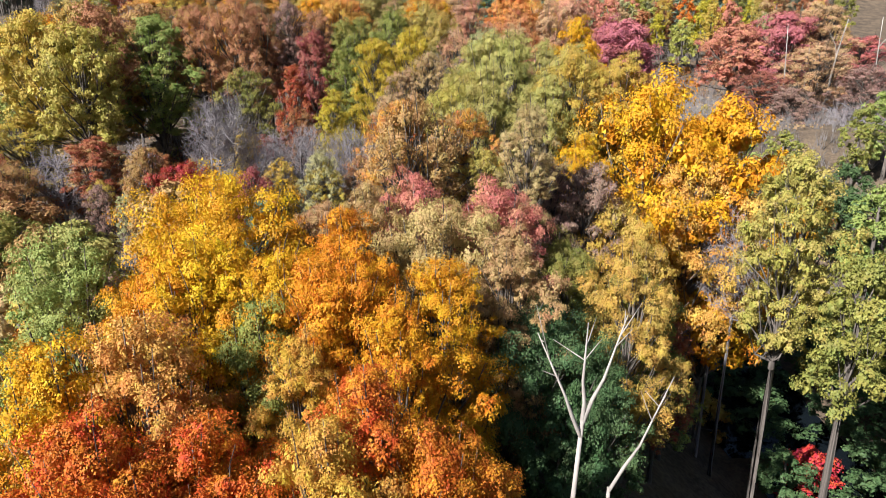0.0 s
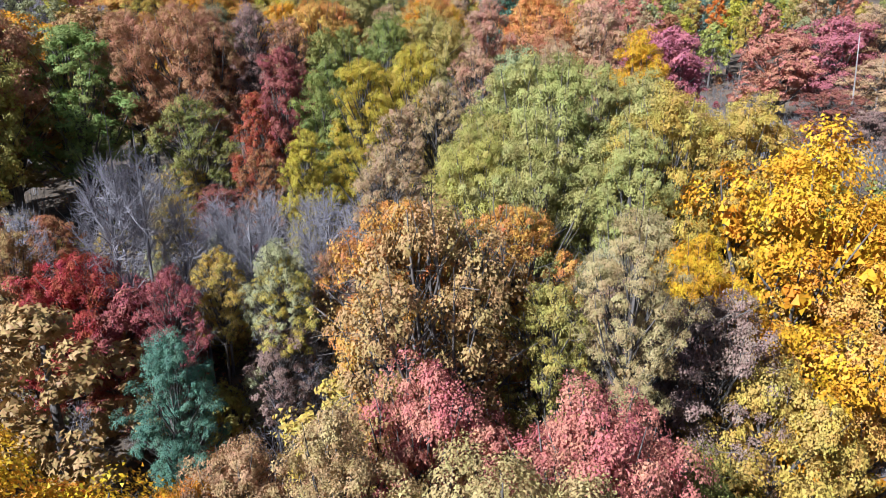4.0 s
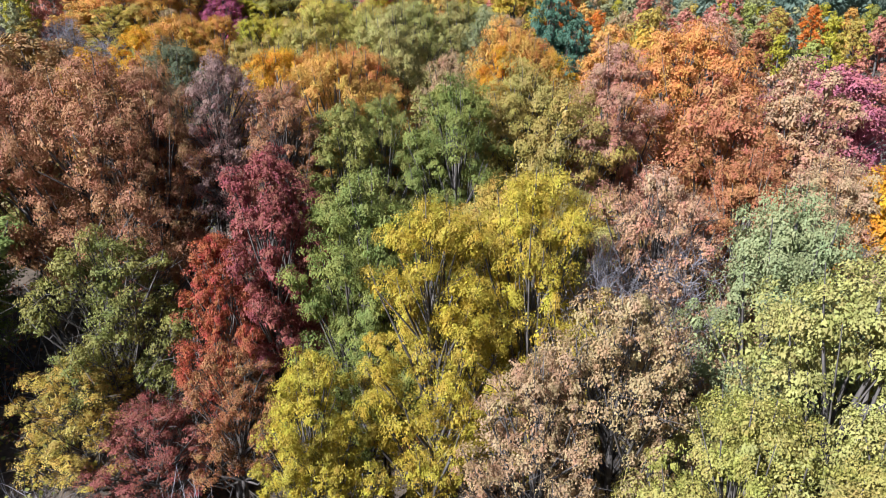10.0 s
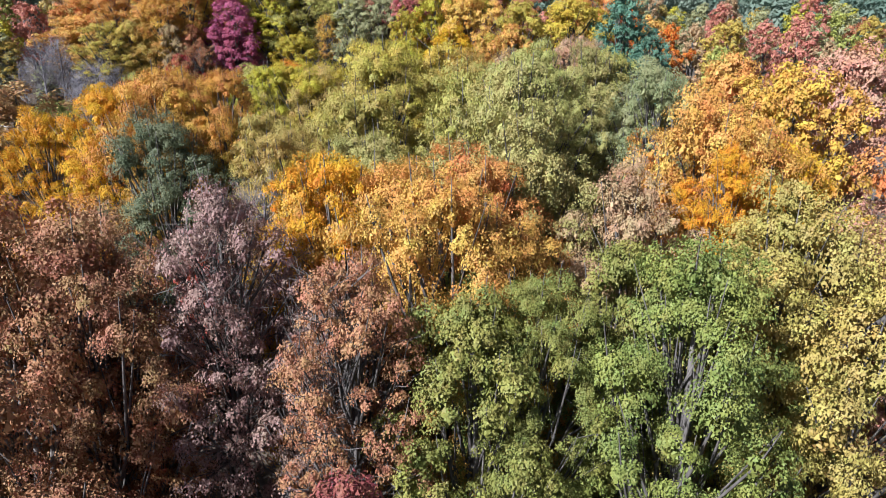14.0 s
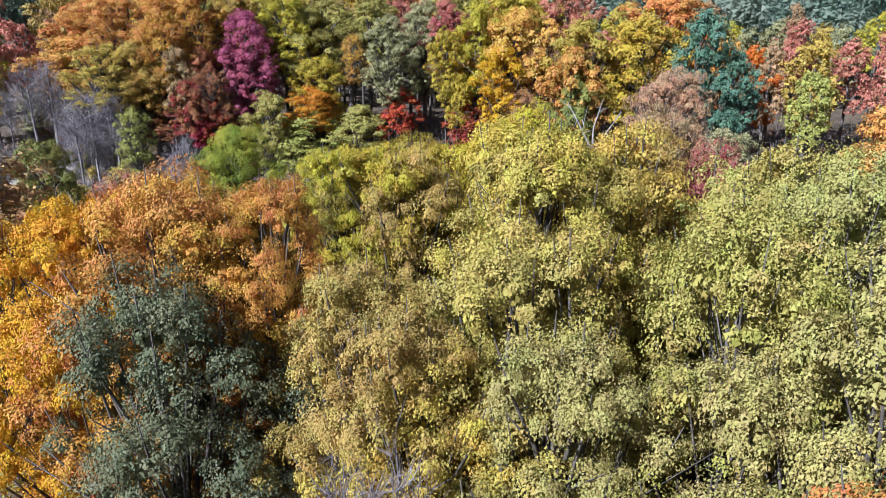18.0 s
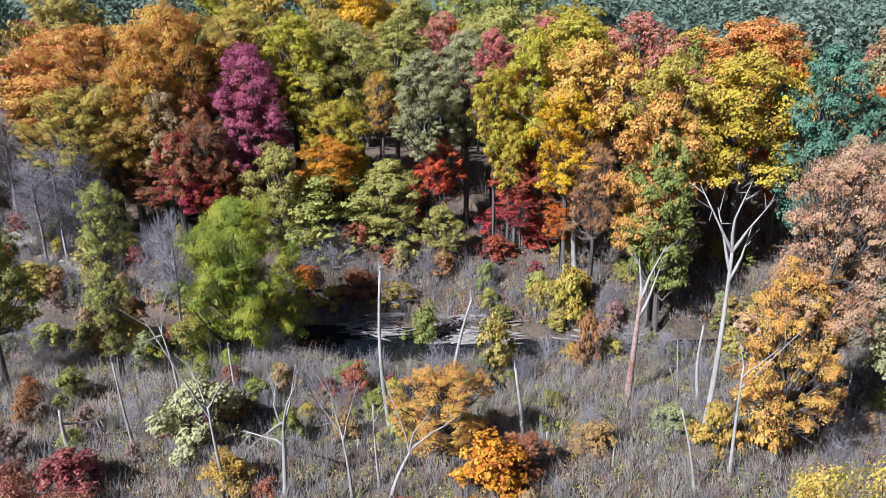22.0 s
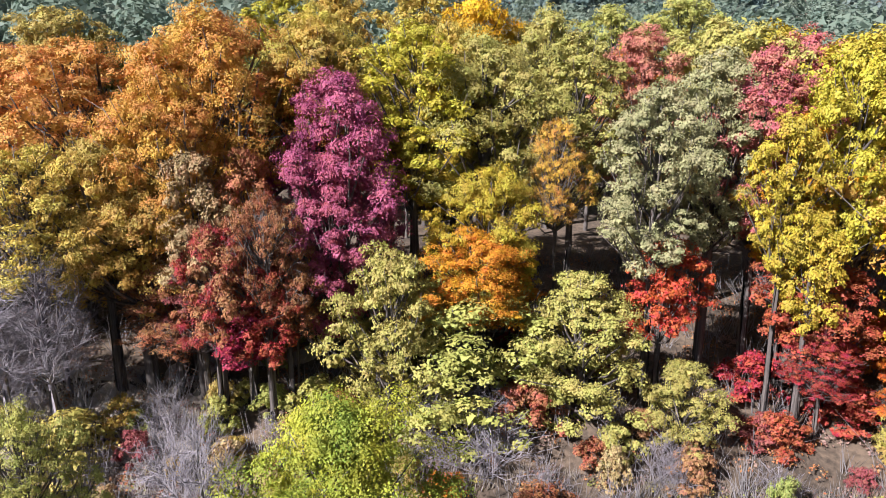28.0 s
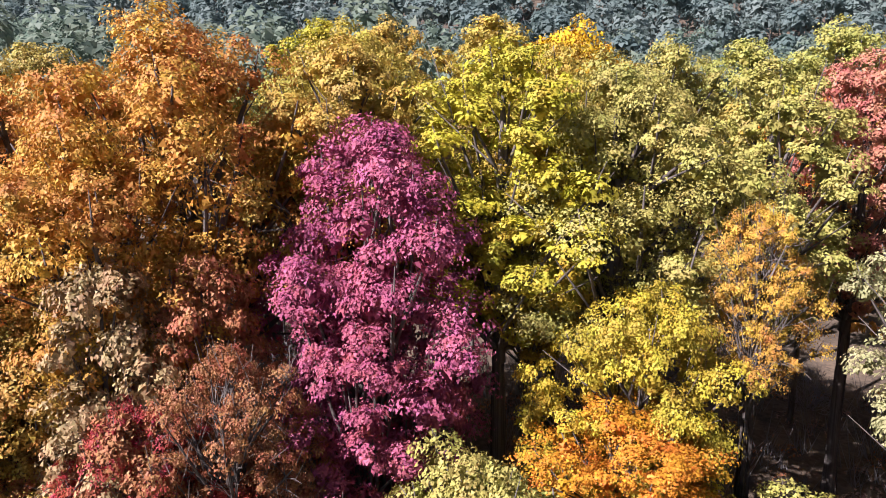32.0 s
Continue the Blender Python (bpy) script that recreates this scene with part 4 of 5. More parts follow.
# Distance haze is painted into these leaf tints: paler, bluer, nearly even.
LEAF["far"] = leaf_material("leaves_far_hazed", (0.17, 0.25, 0.19), (0.28, 0.33, 0.25), 0.05, 0.05, 0.45)
LEAF["farther"] = leaf_material("leaves_farther_hazed", (0.15, 0.22, 0.21), (0.23, 0.29, 0.27), 0.03, 0.04, 0.45)
far_woods("far_woods", "green wooded hillside in the distance, haze in its leaf colour", "far", 1250, 200, 340, 330, 0.5, 5)
far_woods("far_woods", "blue-green woods higher on the hillside, haze in their leaf colour", "farther", 2100, 330, 620, 150, 1.0, 6)


# ---------------------------------------------------------------- creek, log jam and path
WATER, wt, wn, wl, wb = nodes_of("dark_water")
wb.inputs["Base Color"].default_value = (0.006, 0.009, 0.012, 1)
wb.inputs["Roughness"].default_value = 0.03
ripple = add(wt, "ShaderNodeTexNoise", Scale=2.2, Detail=3.0)
ripple_bump = add(wt, "ShaderNodeBump", Strength=0.12, Distance=0.05)
wl.new(ripple.outputs["Fac"], ripple_bump.inputs["Height"])
wl.new(ripple_bump.outputs[0], wb.inputs["Normal"])
SAND = rough_material("sandy_path", (0.34, 0.29, 0.23), (0.52, 0.46, 0.38), 0.9, fine=6.0, bump=0.5)


def creek():
    """The creek's surface, a strip that follows its bed."""
    verts, faces = [], []
    for i, x in enumerate(np.linspace(-128, 68, 99)):
        y, z = creek_line(x), ground(x, creek_line(x)) - 0.85
        half = 0.8 + 0.6 * noise.noise((x * 0.25, 0, 5)) + 4.2 * math.exp(-((x + 28) / 9) ** 2)
        verts += [(x, y - half, z), (x, y + half, z)]
        if i:
            faces.append((2 * i - 2, 2 * i, 2 * i + 1, 2 * i - 1))
    return tagged(link_mesh("water", verts, faces, WATER), "dark still creek water between brushy banks", "water", kind="structure")


def path(name, points, half, label):
    """A trodden strip over the ground."""
    verts, faces = [], []
    pts = []
    for (x0, y0), (x1, y1) in zip(points, points[1:]):
        pts += [(x0 + (x1 - x0) * k / 8, y0 + (y1 - y0) * k / 8) for k in range(8)]
    for i, (x, y) in enumerate(pts[:-1]):
        dx, dy = pts[i + 1][0] - x, pts[i + 1][1] - y
        s = half * (1 + 0.35 * noise.noise((x * 0.6, y * 0.6, 1))) / math.hypot(dx, dy)
        row = [(x - dy * s * k, y + dx * s * k) for k in (-1, -0.4, 0.4, 1)]
        verts += [(a, b, floor_z(a, b) + (0.05 if abs(k) < 1 else -0.02)) for (a, b), k in zip(row, (-1, 0, 0, 1))]
        if i:
            n = len(verts) - 8
            faces += [(n + k, n + k + 1, n + k + 5, n + k + 4) for k in range(3)]
    return tagged(link_mesh(name, verts, faces, SAND, smooth=True), label, "path", kind="structure")


creek()


def hollow_creek():
    """A still stream along the bottom of the shaded hollow beside the near wood."""
    verts, faces = [], []
    for i, y in enumerate(np.linspace(-20, 68, 45)):
        mid = 27 + 2.5 * math.sin(y * 0.09)
        half = 4.5 + 1.2 * noise.noise((0, y * 0.15, 2))
        z = ground(mid, y) + 0.35
        verts += [(mid - half, y, z), (mid + half, y, z)]
        if i:
            faces.append((2 * i - 2, 2 * i - 1, 2 * i + 1, 2 * i))
    return tagged(link_mesh("water", verts, faces, WATER), "dark stream in the shaded hollow", "water", kind="structure")


hollow_creek()
path("path", [(-90, 149), (-72, 152), (-63, 154), (-57.5, 156.2), (-52, 157), (-45, 159), (-38, 163)], 0.9, "pale sandy footpath along the wooded bank")
path("path", [(-62, 154.5), (-62.5, 158), (-66, 163), (-72, 170)], 0.6, "pale sandy side path into the wood")
path("clearing", [(-70, 150.2), (-62, 151.6), (-54, 152.6), (-47, 153.0)], 2.4, "bare tan clearing under thin trees by the footpath")
path("path", [(4, 141.5), (-2, 142.8), (-8, 141.4)], 0.9, "bare muddy sand at the creek's edge")


def log(parent, x, y, z, length, radius, turn, tilt, seed):
    """One stripped log of a jam, crooked and tapered."""
    rng = np.random.default_rng(seed)
    verts, faces = [], []
    n = 5
    pts = [(length * (k / n - 0.5), rng.normal(0, 0.05 * length / 3), rng.normal(0, 0.04)) for k in range(n + 1)]
    tube(verts, faces, pts, [radius * (1 - 0.5 * k / n) * rng.uniform(0.9, 1.1) for k in range(n + 1)], 6)
    faces.append(tuple(range(5, -1, -1)))
    ob = link_mesh("log", verts, faces, DRIFT, parent, smooth=True)
    ob.location, ob.rotation_euler = (x, y, z), (0, tilt, turn)
    return ob


def log_jam(x0, x1, near, far, count, seed, label):
    rng = np.random.default_rng(seed)
    root = tagged(new("log_jam"), label, "driftwood")
    base = ground((x0 + x1) / 2, 144) - 0.8
    for i in range(count):
        x, y = rng.uniform(x0, x1), rng.uniform(near, far)
        log(root, x, y, max(base, floor_z(x, y) + 0.08) + rng.uniform(0.0, 0.22), rng.uniform(1.4, 4.6), rng.uniform(0.06, 0.17), rng.normal(0.05, 0.22), rng.normal(0, 0.05), seed * 100 + i)
    return root


log_jam(-31.5, -26.0, 145.0, 148.6, 34, 3, "jam of bleached driftwood logs in the dark creek")
log_jam(-22.6, -16.6, 144.0, 148.2, 78, 4, "dense raft of bleached driftwood logs across the creek")
log_jam(-11.5, -4.0, 144.5, 146.4, 7, 5, "few pale fallen logs along the creek's edge")


# ---------------------------------------------------------------- dead standing trees
RED_BARK = rough_material("red_bark", (0.24, 0.10, 0.07), (0.42, 0.34, 0.30), 1.1, (1, 1, 0.5))


def snag(x, y, lean, height, radius, limbs, label):
    """A dead trunk with a broken top; limbs leave it at a share of its height and end at (sideways, up) from its foot."""
    rng = np.random.default_rng(int(abs(x * 31 + y * 17)))
    radius *= 0.72
    root = tagged(new("dead_tree"), label, "dead tree", "dead standing trees")
    root.location = (x, y, floor_z(x, y) - 0.1)
    verts, faces = [], []
    bend = rng.normal(0, 0.02 * height, 2)
    line = [(lean * k / 6 + bend[0] * math.sin(k / 6 * 3.1), bend[1] * math.sin(k / 6 * 3.1), height * k / 6) for k in range(7)]
    tube(verts, faces, [(0, 0, -0.4)] + line, [radius * 1.5, radius * 1.2] + [radius * (1 - 0.09 * k) for k in range(1, 7)], 8)
    tx, ty, tz = line[-1]
    for k in range(3 if not limbs else 0):                                   # splinters at the break
        a = 2.1 * k + rng.uniform(0, 1)
        o = Vector((math.cos(a), math.sin(a), 0)) * radius * 0.35
        tube(verts, faces, [Vector((tx, ty, tz)) + o, Vector((tx, ty, tz)) + o * 1.1 + Vector((0, 0, rng.uniform(0.2, 0.7)))], [radius * 0.28, 0.01], 4)
    link_mesh("trunk", verts, faces, RED_BARK if "red" in label else PALE, root, smooth=True)
    for share, dx, dz in limbs:
        k = min(share, 0.999) * 6
        i = int(k)
        p0 = Vector(line[i]).lerp(Vector(line[min(i + 1, 6)]), k - i)
        p1 = Vector((dx, rng.normal(0, 0.25 * abs(dx) + 0.2), dz))
        mid = p0.lerp(p1, 0.5) + Vector((-(dx - p0.x) * 0.12, 0, -0.06 * (dz - p0.z))) + Vector(rng.normal(0, 0.12, 3))
        verts, faces = [], []
        r = radius * 0.52
        tube(verts, faces, [p0, p0.lerp(mid, 0.5) + Vector(rng.normal(0, 0.05, 3)), mid, p1], [r, r * 0.85, r * 0.6, r * 0.16], 6)
        for _ in range(3):
            s = rng.uniform(0.3, 0.9)
            q = mid.lerp(p1, s)
            d = (p1 - mid).normalized() * rng.uniform(0.5, 1.2) + Vector(rng.normal(0, 0.5, 3))
            tube(verts, faces, [q, q + d * 0.6, q + d], [r * 0.3, r * 0.2, r * 0.06], 4)
        link_mesh("limb", verts, faces, PALE, root, smooth=True)
    return root


snag(-25.5, 129.2, -0.3, 11.0, 0.23, [], "tall pale dead trunk standing on the wet meadow")
snag(-21.5, 136.4, 1.4, 6.6, 0.23, [], "leaning pale dead trunk by the creek")
snag(-17.0, 127.7, -0.6, 5.1, 0.22, [], "broken grey stump on the wet meadow")
snag(-9.0, 133.8, 0.4, 8.3, 0.35, [(0.9, 1.7, 11.3), (0.9, 0.0, 10.4), (0.75, 1.5, 9.7)], "reddish-barked dead tree with a forked broken top")
snag(-5.4, 128.6, 0.4, 12.2, 0.29, [(1.0, -1.9, 16.2), (1.0, 2.4, 15.4), (0.9, -0.6, 14.8), (1.0, 0.8, 16.5), (0.85, 1.6, 13.7)], "tall forked dead tree with pale bare limbs")
snag(-9.9, 152.4, -0.3, 7.3, 0.38, [], "pale smooth trunk beneath golden leaves")
snag(-4.4, 132.7, -0.2, 5.7, 0.20, [], "pale broken stub beside the forked dead tree")
snag(-5.4, 124.3, 0.0, 6.9, 0.16, [(0.9, 1.8, 8.1), (0.9, -0.5, 8.8), (0.8, 2.3, 9.7)], "thin dead tree with spreading bare limbs")
snag(-8.0, 122.6, -1.2, 5.2, 0.13, [(1.0, -2.4, 8.2), (1.0, -2.0, 9.4)], "thin crooked dead stem")
snag(-30.6, 121.9, 0.2, 4.8, 0.23, [(0.9, 1.1, 8.1), (1.0, -0.8, 4.3), (0.9, 1.7, 8.4), (0.7, -2.3, 3.7), (0.95, 0.0, 7.2)], "white branching dead tree on the wet meadow")
snag(-26.9, 121.9, -0.4, 4.2, 0.16, [(1.0, -1.0, 7.4), (0.9, 0.6, 7.2), (0.8, -1.6, 5.7)], "thin dead tree with broken limbs")
snag(-33.8, 121.8, -0.5, 5.4, 0.17, [(1.0, -1.8, 7.8), (1.0, 0.6, 7.2), (0.9, -3.0, 10.8)], "crooked dead tree with a long bent limb")
snag(-44.9, 126.0, -0.2, 3.1, 0.24, [(0.7, 1.8, 1.9)], "broken grey stump with a fallen limb")
snag(-41.3, 126.7, -0.5, 5.8, 0.14, [], "thin leaning dead stem")
snag(-40.8, 138.9, 0.0, 5.4, 0.13, [], "slim dead pole beside the willow")
snag(-37.2, 134.0, -0.2, 3.5, 0.18, [], "short dead stub beside the willow")
snag(-25.5, 123.0, -0.2, 5.3, 0.13, [(0.8, 0.9, 6.2)], "thin dead stem with one limb")
snag(-15.7, 125.6, -0.1, 1.9, 0.15, [(0.5, 0.8, 0.8)], "short broken stump on the wet meadow")
snag(0.6, 126.6, 0.9, 4.3, 0.15, [(0.9, 0.0, 6.3), (0.95, 1.4, 5.3)], "thin dead tree among tan brush")
snag(-24.8, 122.0, 1.3, 3.3, 0.19, [(1.0, 4.1, 5.4), (0.9, 0.0, 7.2), (0.9, 2.2, 5.7)], "low branching dead tree")
snag(-12.0, 124.8, -0.0, 1.0, 0.13, [], "short stump in the brush")
snag(-40.3, 131.8, -0.8, 6.0, 0.14, [(0.9, -2.7, 4.5), (0.9, 0.4, 9.4)], "thin dead tree with fine limbs")
snag(-64.5, 154.8, -0.1, 5.2, 0.31, [(0.9, -1.1, 10.1), (0.9, 1.7, 8.7), (0.7, 1.1, 6.0)], "grey dead tree at the wood's end")
snag(51.9, 106.0, -0.9, 12.6, 0.16, [], "white birch trunk beyond the wood")
snag(57.8, 105.2, 1.5, 13.8, 0.18, [(0.6, -0.7, 11.8)], "white forked birch trunk beyond the wood")
snag(64.7, 104.7, -0.7, 14.2, 0.16, [(0.7, 1.5, 12.6)], "white birch trunk beyond the wood")
snag(55.3, 106.8, -0.2, 9.3, 0.11, [], "thin white birch trunk")


# the white dead tree in the hollow below the golden oaks
snag(3.4, 15.2, 0.17, 16.0, 0.17, [(0.97, -1.1, 18.5), (0.99, 0.14, 18.7), (0.99, 1.08, 18.9)], "white dead tree with forked bare limbs")
snag(4.0, 15.4, 0.45, 13.8, 0.15, [(0.99, 1.94, 17.0)], "white leaning dead stem with a bare limb")

# ---------------------------------------------------------------- shrubs
tree(-18.4, 150.5, 2.8, 1.1, "bush", "green", "small bright green shrub on the bank")
tree(-13.5, 150.2, 2.5, 1.8, "bush", "lime", "yellow-green vine-covered shrub near the creek")
tree(-11.1, 147.5, 4.9, 2.0, "bush", "mustard", "mustard-green shrub on the bank")
tree(-11.2, 138.3, 4.4, 1.3, "bush", "rust", "rust-red shrub on the wet meadow")
tree(-47.6, 140.3, 3.2, 2.1, "bush", "mustard", "yellow-green shrub by the creek")
tree(-45.4, 138.9, 2.3, 1.5, "bush", "yellow", "low yellow shrub by the creek")
tree(-23.9, 144.7, 4.2, 1.9, "bush", "moss", "green shrub in front of the log jam")
tree(-27.0, 149.7, 3.2, 2.5, "twiggy", "sage", "grey-green brush behind the creek")
tree(-18.3, 137.5, 4.7, 2.3, "bush", "olive", "tall olive shrub beside a leaning trunk")
tree(-54.6, 140.7, 2.4, 1.8, "bush", "lime", "low yellow-green shrub by the creek")
tree(-32.8, 148.9, 2.3, 1.8, "bush", "mustard", "low mustard shrub at the willow")
tree(-43.8, 141.6, 2.0, 1.2, "bush", "yellow", "yellow shrub at the willow's foot")
tree(-19.9, 135.6, 0.9, 1.9, "bush", "green", "patch of green meadow growth")
tree(-29.0, 137.0, 0.9, 2.0, "bush", "green", "patch of green meadow growth")
tree(-37.0, 126.9, 4.7, 3.4, "bush", "birch", "pale silvery-leaved shrub near the creek")
tree(-1.9, 127.3, 6.8, 2.6, "bush", "orange", "orange tangled shrub near the creek")
tree(4.1, 139.2, 5.4, 4.2, "bush", "peach", "tan-orange tangled shrub near the creek")
tree(12.2, 145.3, 2.0, 2.2, "bush", "lime", "low yellow-green shrub near the creek")
tree(-5.6, 126.6, 3.5, 1.6, "bush", "mustard", "ochre tangled shrub near the creek")
tree(-19.2, 122.1, 3.5, 2.8, "bush", "ember", "orange-red low shrub near the creek")
tree(-42.4, 121.7, 2.9, 2.7, "bush", "maroon", "brownish mauve shrub near the creek")
tree(-45.9, 121.7, 2.2, 1.3, "bush", "maroon", "brownish mauve shrub near the creek")
tree(-17.2, 158.6, 2.9, 2.6, "bush", "crimson", "crimson thicket under the trees")
tree(-12.9, 156.8, 2.8, 2.8, "bush", "crimson", "crimson thicket on the bank")
tree(-17.4, 154.4, 2.3, 2.0, "bush", "red", "red thicket on the bank")
tree(-26.7, 161.0, 2.5, 2.2, "bush", "red", "red-leaved shrub among the locusts")
tree(-31.2, 162.3, 3.1, 1.5, "bush", "crimson", "crimson leaves among the locusts")
tree(-40.8, 159.4, 3.5, 1.0, "bush", "birch", "pale ivy-clad stub near the creek")
tree(-33.2, 151.8, 3.1, 3.2, "twiggy", "sage", "grey brush below the locusts")
tree(-30.5, 149.9, 2.6, 2.5, "bush", "rust", "rust-brown brush above the creek")
tree(-27.1, 149.7, 2.1, 2.1, "bush", "mustard", "olive brush above the creek")
tree(-10.5, 149.1, 3.7, 2.2, "bush", "mustard", "mustard shrub below a pale trunk")
tree(-3.8, 148.9, 1.6, 1.4, "bush", "lime", "low yellow-green shrub near the creek")
tree(-9.3, 141.7, 2.9, 1.2, "bush", "rust", "small rust shrub near the creek")
tree(-8.7, 160.5, 4.5, 2.4, "bush", "ember", "orange-red sapling by a pale trunk")
tree(-53.1, 152.6, 1.8, 1.3, "bush", "mustard", "low ochre shrub at the path")
tree(-59.4, 148.1, 3.0, 2.7, "bush", "olive", "olive brush above the creek")
tree(-46.6, 158.5, 5.4, 2.8, "bush", "moss", "dark green shrub behind the willow")
tree(-41.5, 154.2, 1.9, 1.4, "bush", "rust", "rust-red brush under the magenta maple")
tree(-17.8, 155.0, 1.9, 2.0, "bush", "maroon", "dark red brush near the creek")
tree(-54.8, 150.5, 3.3, 3.0, "bush", "olive", "olive brush on the meadow's edge")
tree(-49.0, 150.3, 3.6, 2.2, "twiggy", "sage", "grey twiggy thicket near the creek")
tree(-38.4, 155.5, 3.7, 1.0, "twiggy", "sage", "grey vine-hung stub near the creek")
tree(-12.9, 157.1, 2.3, 2.5, "bush", "crimson", "crimson brush near the creek")
tree(24.7, 39.5, 3.1, 2.4, "bush", "scarlet", "red shrub above the creek hollow")
tree(19.5, 45.5, 3.4, 2.5, "bush", "mustard", "ochre brush in shade near the creek")


# ---------------------------------------------------------------- brush and grass of meadow and wood floor
def brush(name, label, category, count, zone, size, height, tint, seed, spread=0.5):
    """Low leafy growth in many small mounds, one sheet of sprays."""
    rng = np.random.default_rng(seed)
    n = count
    per = 40
    mounds = np.array([zone(rng) for _ in range(n // per)])
    tall = height * rng.uniform(0.4, 1.2, len(mounds))
    foot = np.array([floor_z(x, y) for x, y in mounds])
    which = np.repeat(np.arange(len(mounds)), per)
    d = unit(rng, len(which))
    d[:, 2] = np.abs(d[:, 2])
    places = np.stack([mounds[which, 0], mounds[which, 1], foot[which]], 1) + d * tall[which][:, None] * rng.uniform(0.6, 1.1, (len(which), 1)) * np.array((1.2, 1.2, 1.0))
    me = leaf_mesh(name, places, d + np.array((0, 0, 0.3)), np.full(len(places), size), rng)
    me.materials.append(LEAF[tint])
    return tagged(new(name, me), label, category, kind="stuff")


def stalks(name, label, category, count, zone, height, width, material, seed):
    """Dry grass and bare stems in tufts: thin tapered three-sided blades."""
    rng = np.random.default_rng(seed)
    per = 9
    verts, faces = [], []
    for _ in range(count // per):
        x, y = zone(rng)
        z = floor_z(x, y)
        h = height * rng.uniform(0.4, 1.25)
        for _ in range(per):
            a, o = rng.uniform(0, 6.283), rng.uniform(0, 0.45) * (0.4 + h * 0.3)
            lean = rng.normal(0, 0.28 * h, 2)
            bx, by = x + o * math.cos(a), y + o * math.sin(a)
            k = len(verts)
            hh = h * rng.uniform(0.5, 1.1)
            verts += [(bx - width, by, z - 0.05), (bx + width, by, z - 0.05), (bx, by + width * 1.5, z - 0.05), (bx + lean[0], by + lean[1], z + hh)]
            faces += [(k, k + 1, k + 3), (k + 1, k + 2, k + 3), (k + 2, k, k + 3)]
    ob = link_mesh(name, verts, faces, material)
    return tagged(ob, label, category, kind="stuff")


def meadow(rng):
    while True:
        x, y = rng.uniform(-85, 60), 104 + 48 * rng.uniform() ** 0.9
        if creek_depth(x, y) < 0.25 and not (-34 < x < -15 and 142.5 < y < 148.6):
            return x, y


def seen_meadow(rng):
    """The middle of the meadow, between the wood and the creek."""
    while True:
        x, y = rng.uniform(-66, 26), rng.uniform(112, 152)
        if creek_depth(x, y) < 0.25 and not (-34 < x < -15 and 142.5 < y < 148.6):
            return x, y


def wet_side(rng):
    return rng.uniform(20, 110), rng.uniform(58, 150)


def wood_floor(rng):
    y = rng.uniform(-5, 106)
    return rng.uniform(-60, 13), y


def bank_floor(rng):
    return rng.uniform(-75, 60), 147.5 + 32 * rng.uniform() ** 1.5


DRY = rough_material("dry_grass", (0.27, 0.23, 0.17), (0.44, 0.39, 0.31), 0.15, fine=1.5, bump=0.0)
STEM = rough_material("bare_stems", (0.155, 0.145, 0.147), (0.29, 0.275, 0.275), 0.3, fine=1.0, bump=0.0)
REDDISH = rough_material("reddish_stems", (0.22, 0.12, 0.10), (0.32, 0.20, 0.17), 0.3, fine=1.0, bump=0.0)
stalks("dry_grass", "tan dry grass tufts across the wet meadow", "grass", 66000, seen_meadow, 0.8, 0.022, DRY, 31)
stalks("bare_brush", "grey bare stems of meadow brush", "brush", 56000, seen_meadow, 1.7, 0.013, STEM, 32)
stalks("reddish_brush", "reddish-brown bare brush in patches", "brush", 16000, seen_meadow, 1.2, 0.018, REDDISH, 33)
brush("meadow_growth", "olive low growth between the dry grass", "undergrowth", 64000, seen_meadow, 0.06, 0.65, "olive", 34)
brush("meadow_brush", "mauve-brown leafy brush on the meadow", "undergrowth", 22000, seen_meadow, 0.06, 0.8, "mauve", 35)
stalks("wet_side_brush", "grey-tan brush beside the wood", "brush", 30000, wet_side, 2.2, 0.03, STEM, 36)
brush("wet_side_growth", "tan and olive growth beside the wood", "undergrowth", 16000, wet_side, 0.14, 1.1, "tan", 37)
brush("meadow_greens", "fresh green low growth in patches on the meadow", "undergrowth", 40000, seen_meadow, 0.055, 0.55, "moss", 44)
stalks("far_grass", "tan dry grass at the meadow's ends", "grass", 16000, meadow, 1.0, 0.03, DRY, 45)
brush("wood_undergrowth", "rust and brown undergrowth of the wood floor", "undergrowth", 24000, wood_floor, 0.11, 1.3, "rust", 38)
brush("wood_shrubs", "olive undergrowth of the wood floor", "undergrowth", 24000, wood_floor, 0.11, 1.5, "moss", 39)
stalks("saplings", "grey bare saplings in the wood", "brush", 4500, wood_floor, 4.5, 0.03, STEM, 40)
brush("bank_undergrowth", "rust-brown undergrowth on the bank", "undergrowth", 42000, bank_floor, 0.075, 0.7, "rust", 41)
brush("bank_litter", "mauve-brown low growth on the bank", "undergrowth", 40000, bank_floor, 0.075, 0.5, "mauve", 42)
def clearing(rng):
    return rng.uniform(-66, -47), rng.uniform(148.5, 156.5)


stalks("clearing_grass", "short tan dry grass of a clearing by the path", "grass", 15000, clearing, 0.35, 0.03, DRY, 46)
stalks("bank_stems", "grey bare stems under the bank trees", "brush", 12000, bank_floor, 3.0, 0.022, STEM, 43)


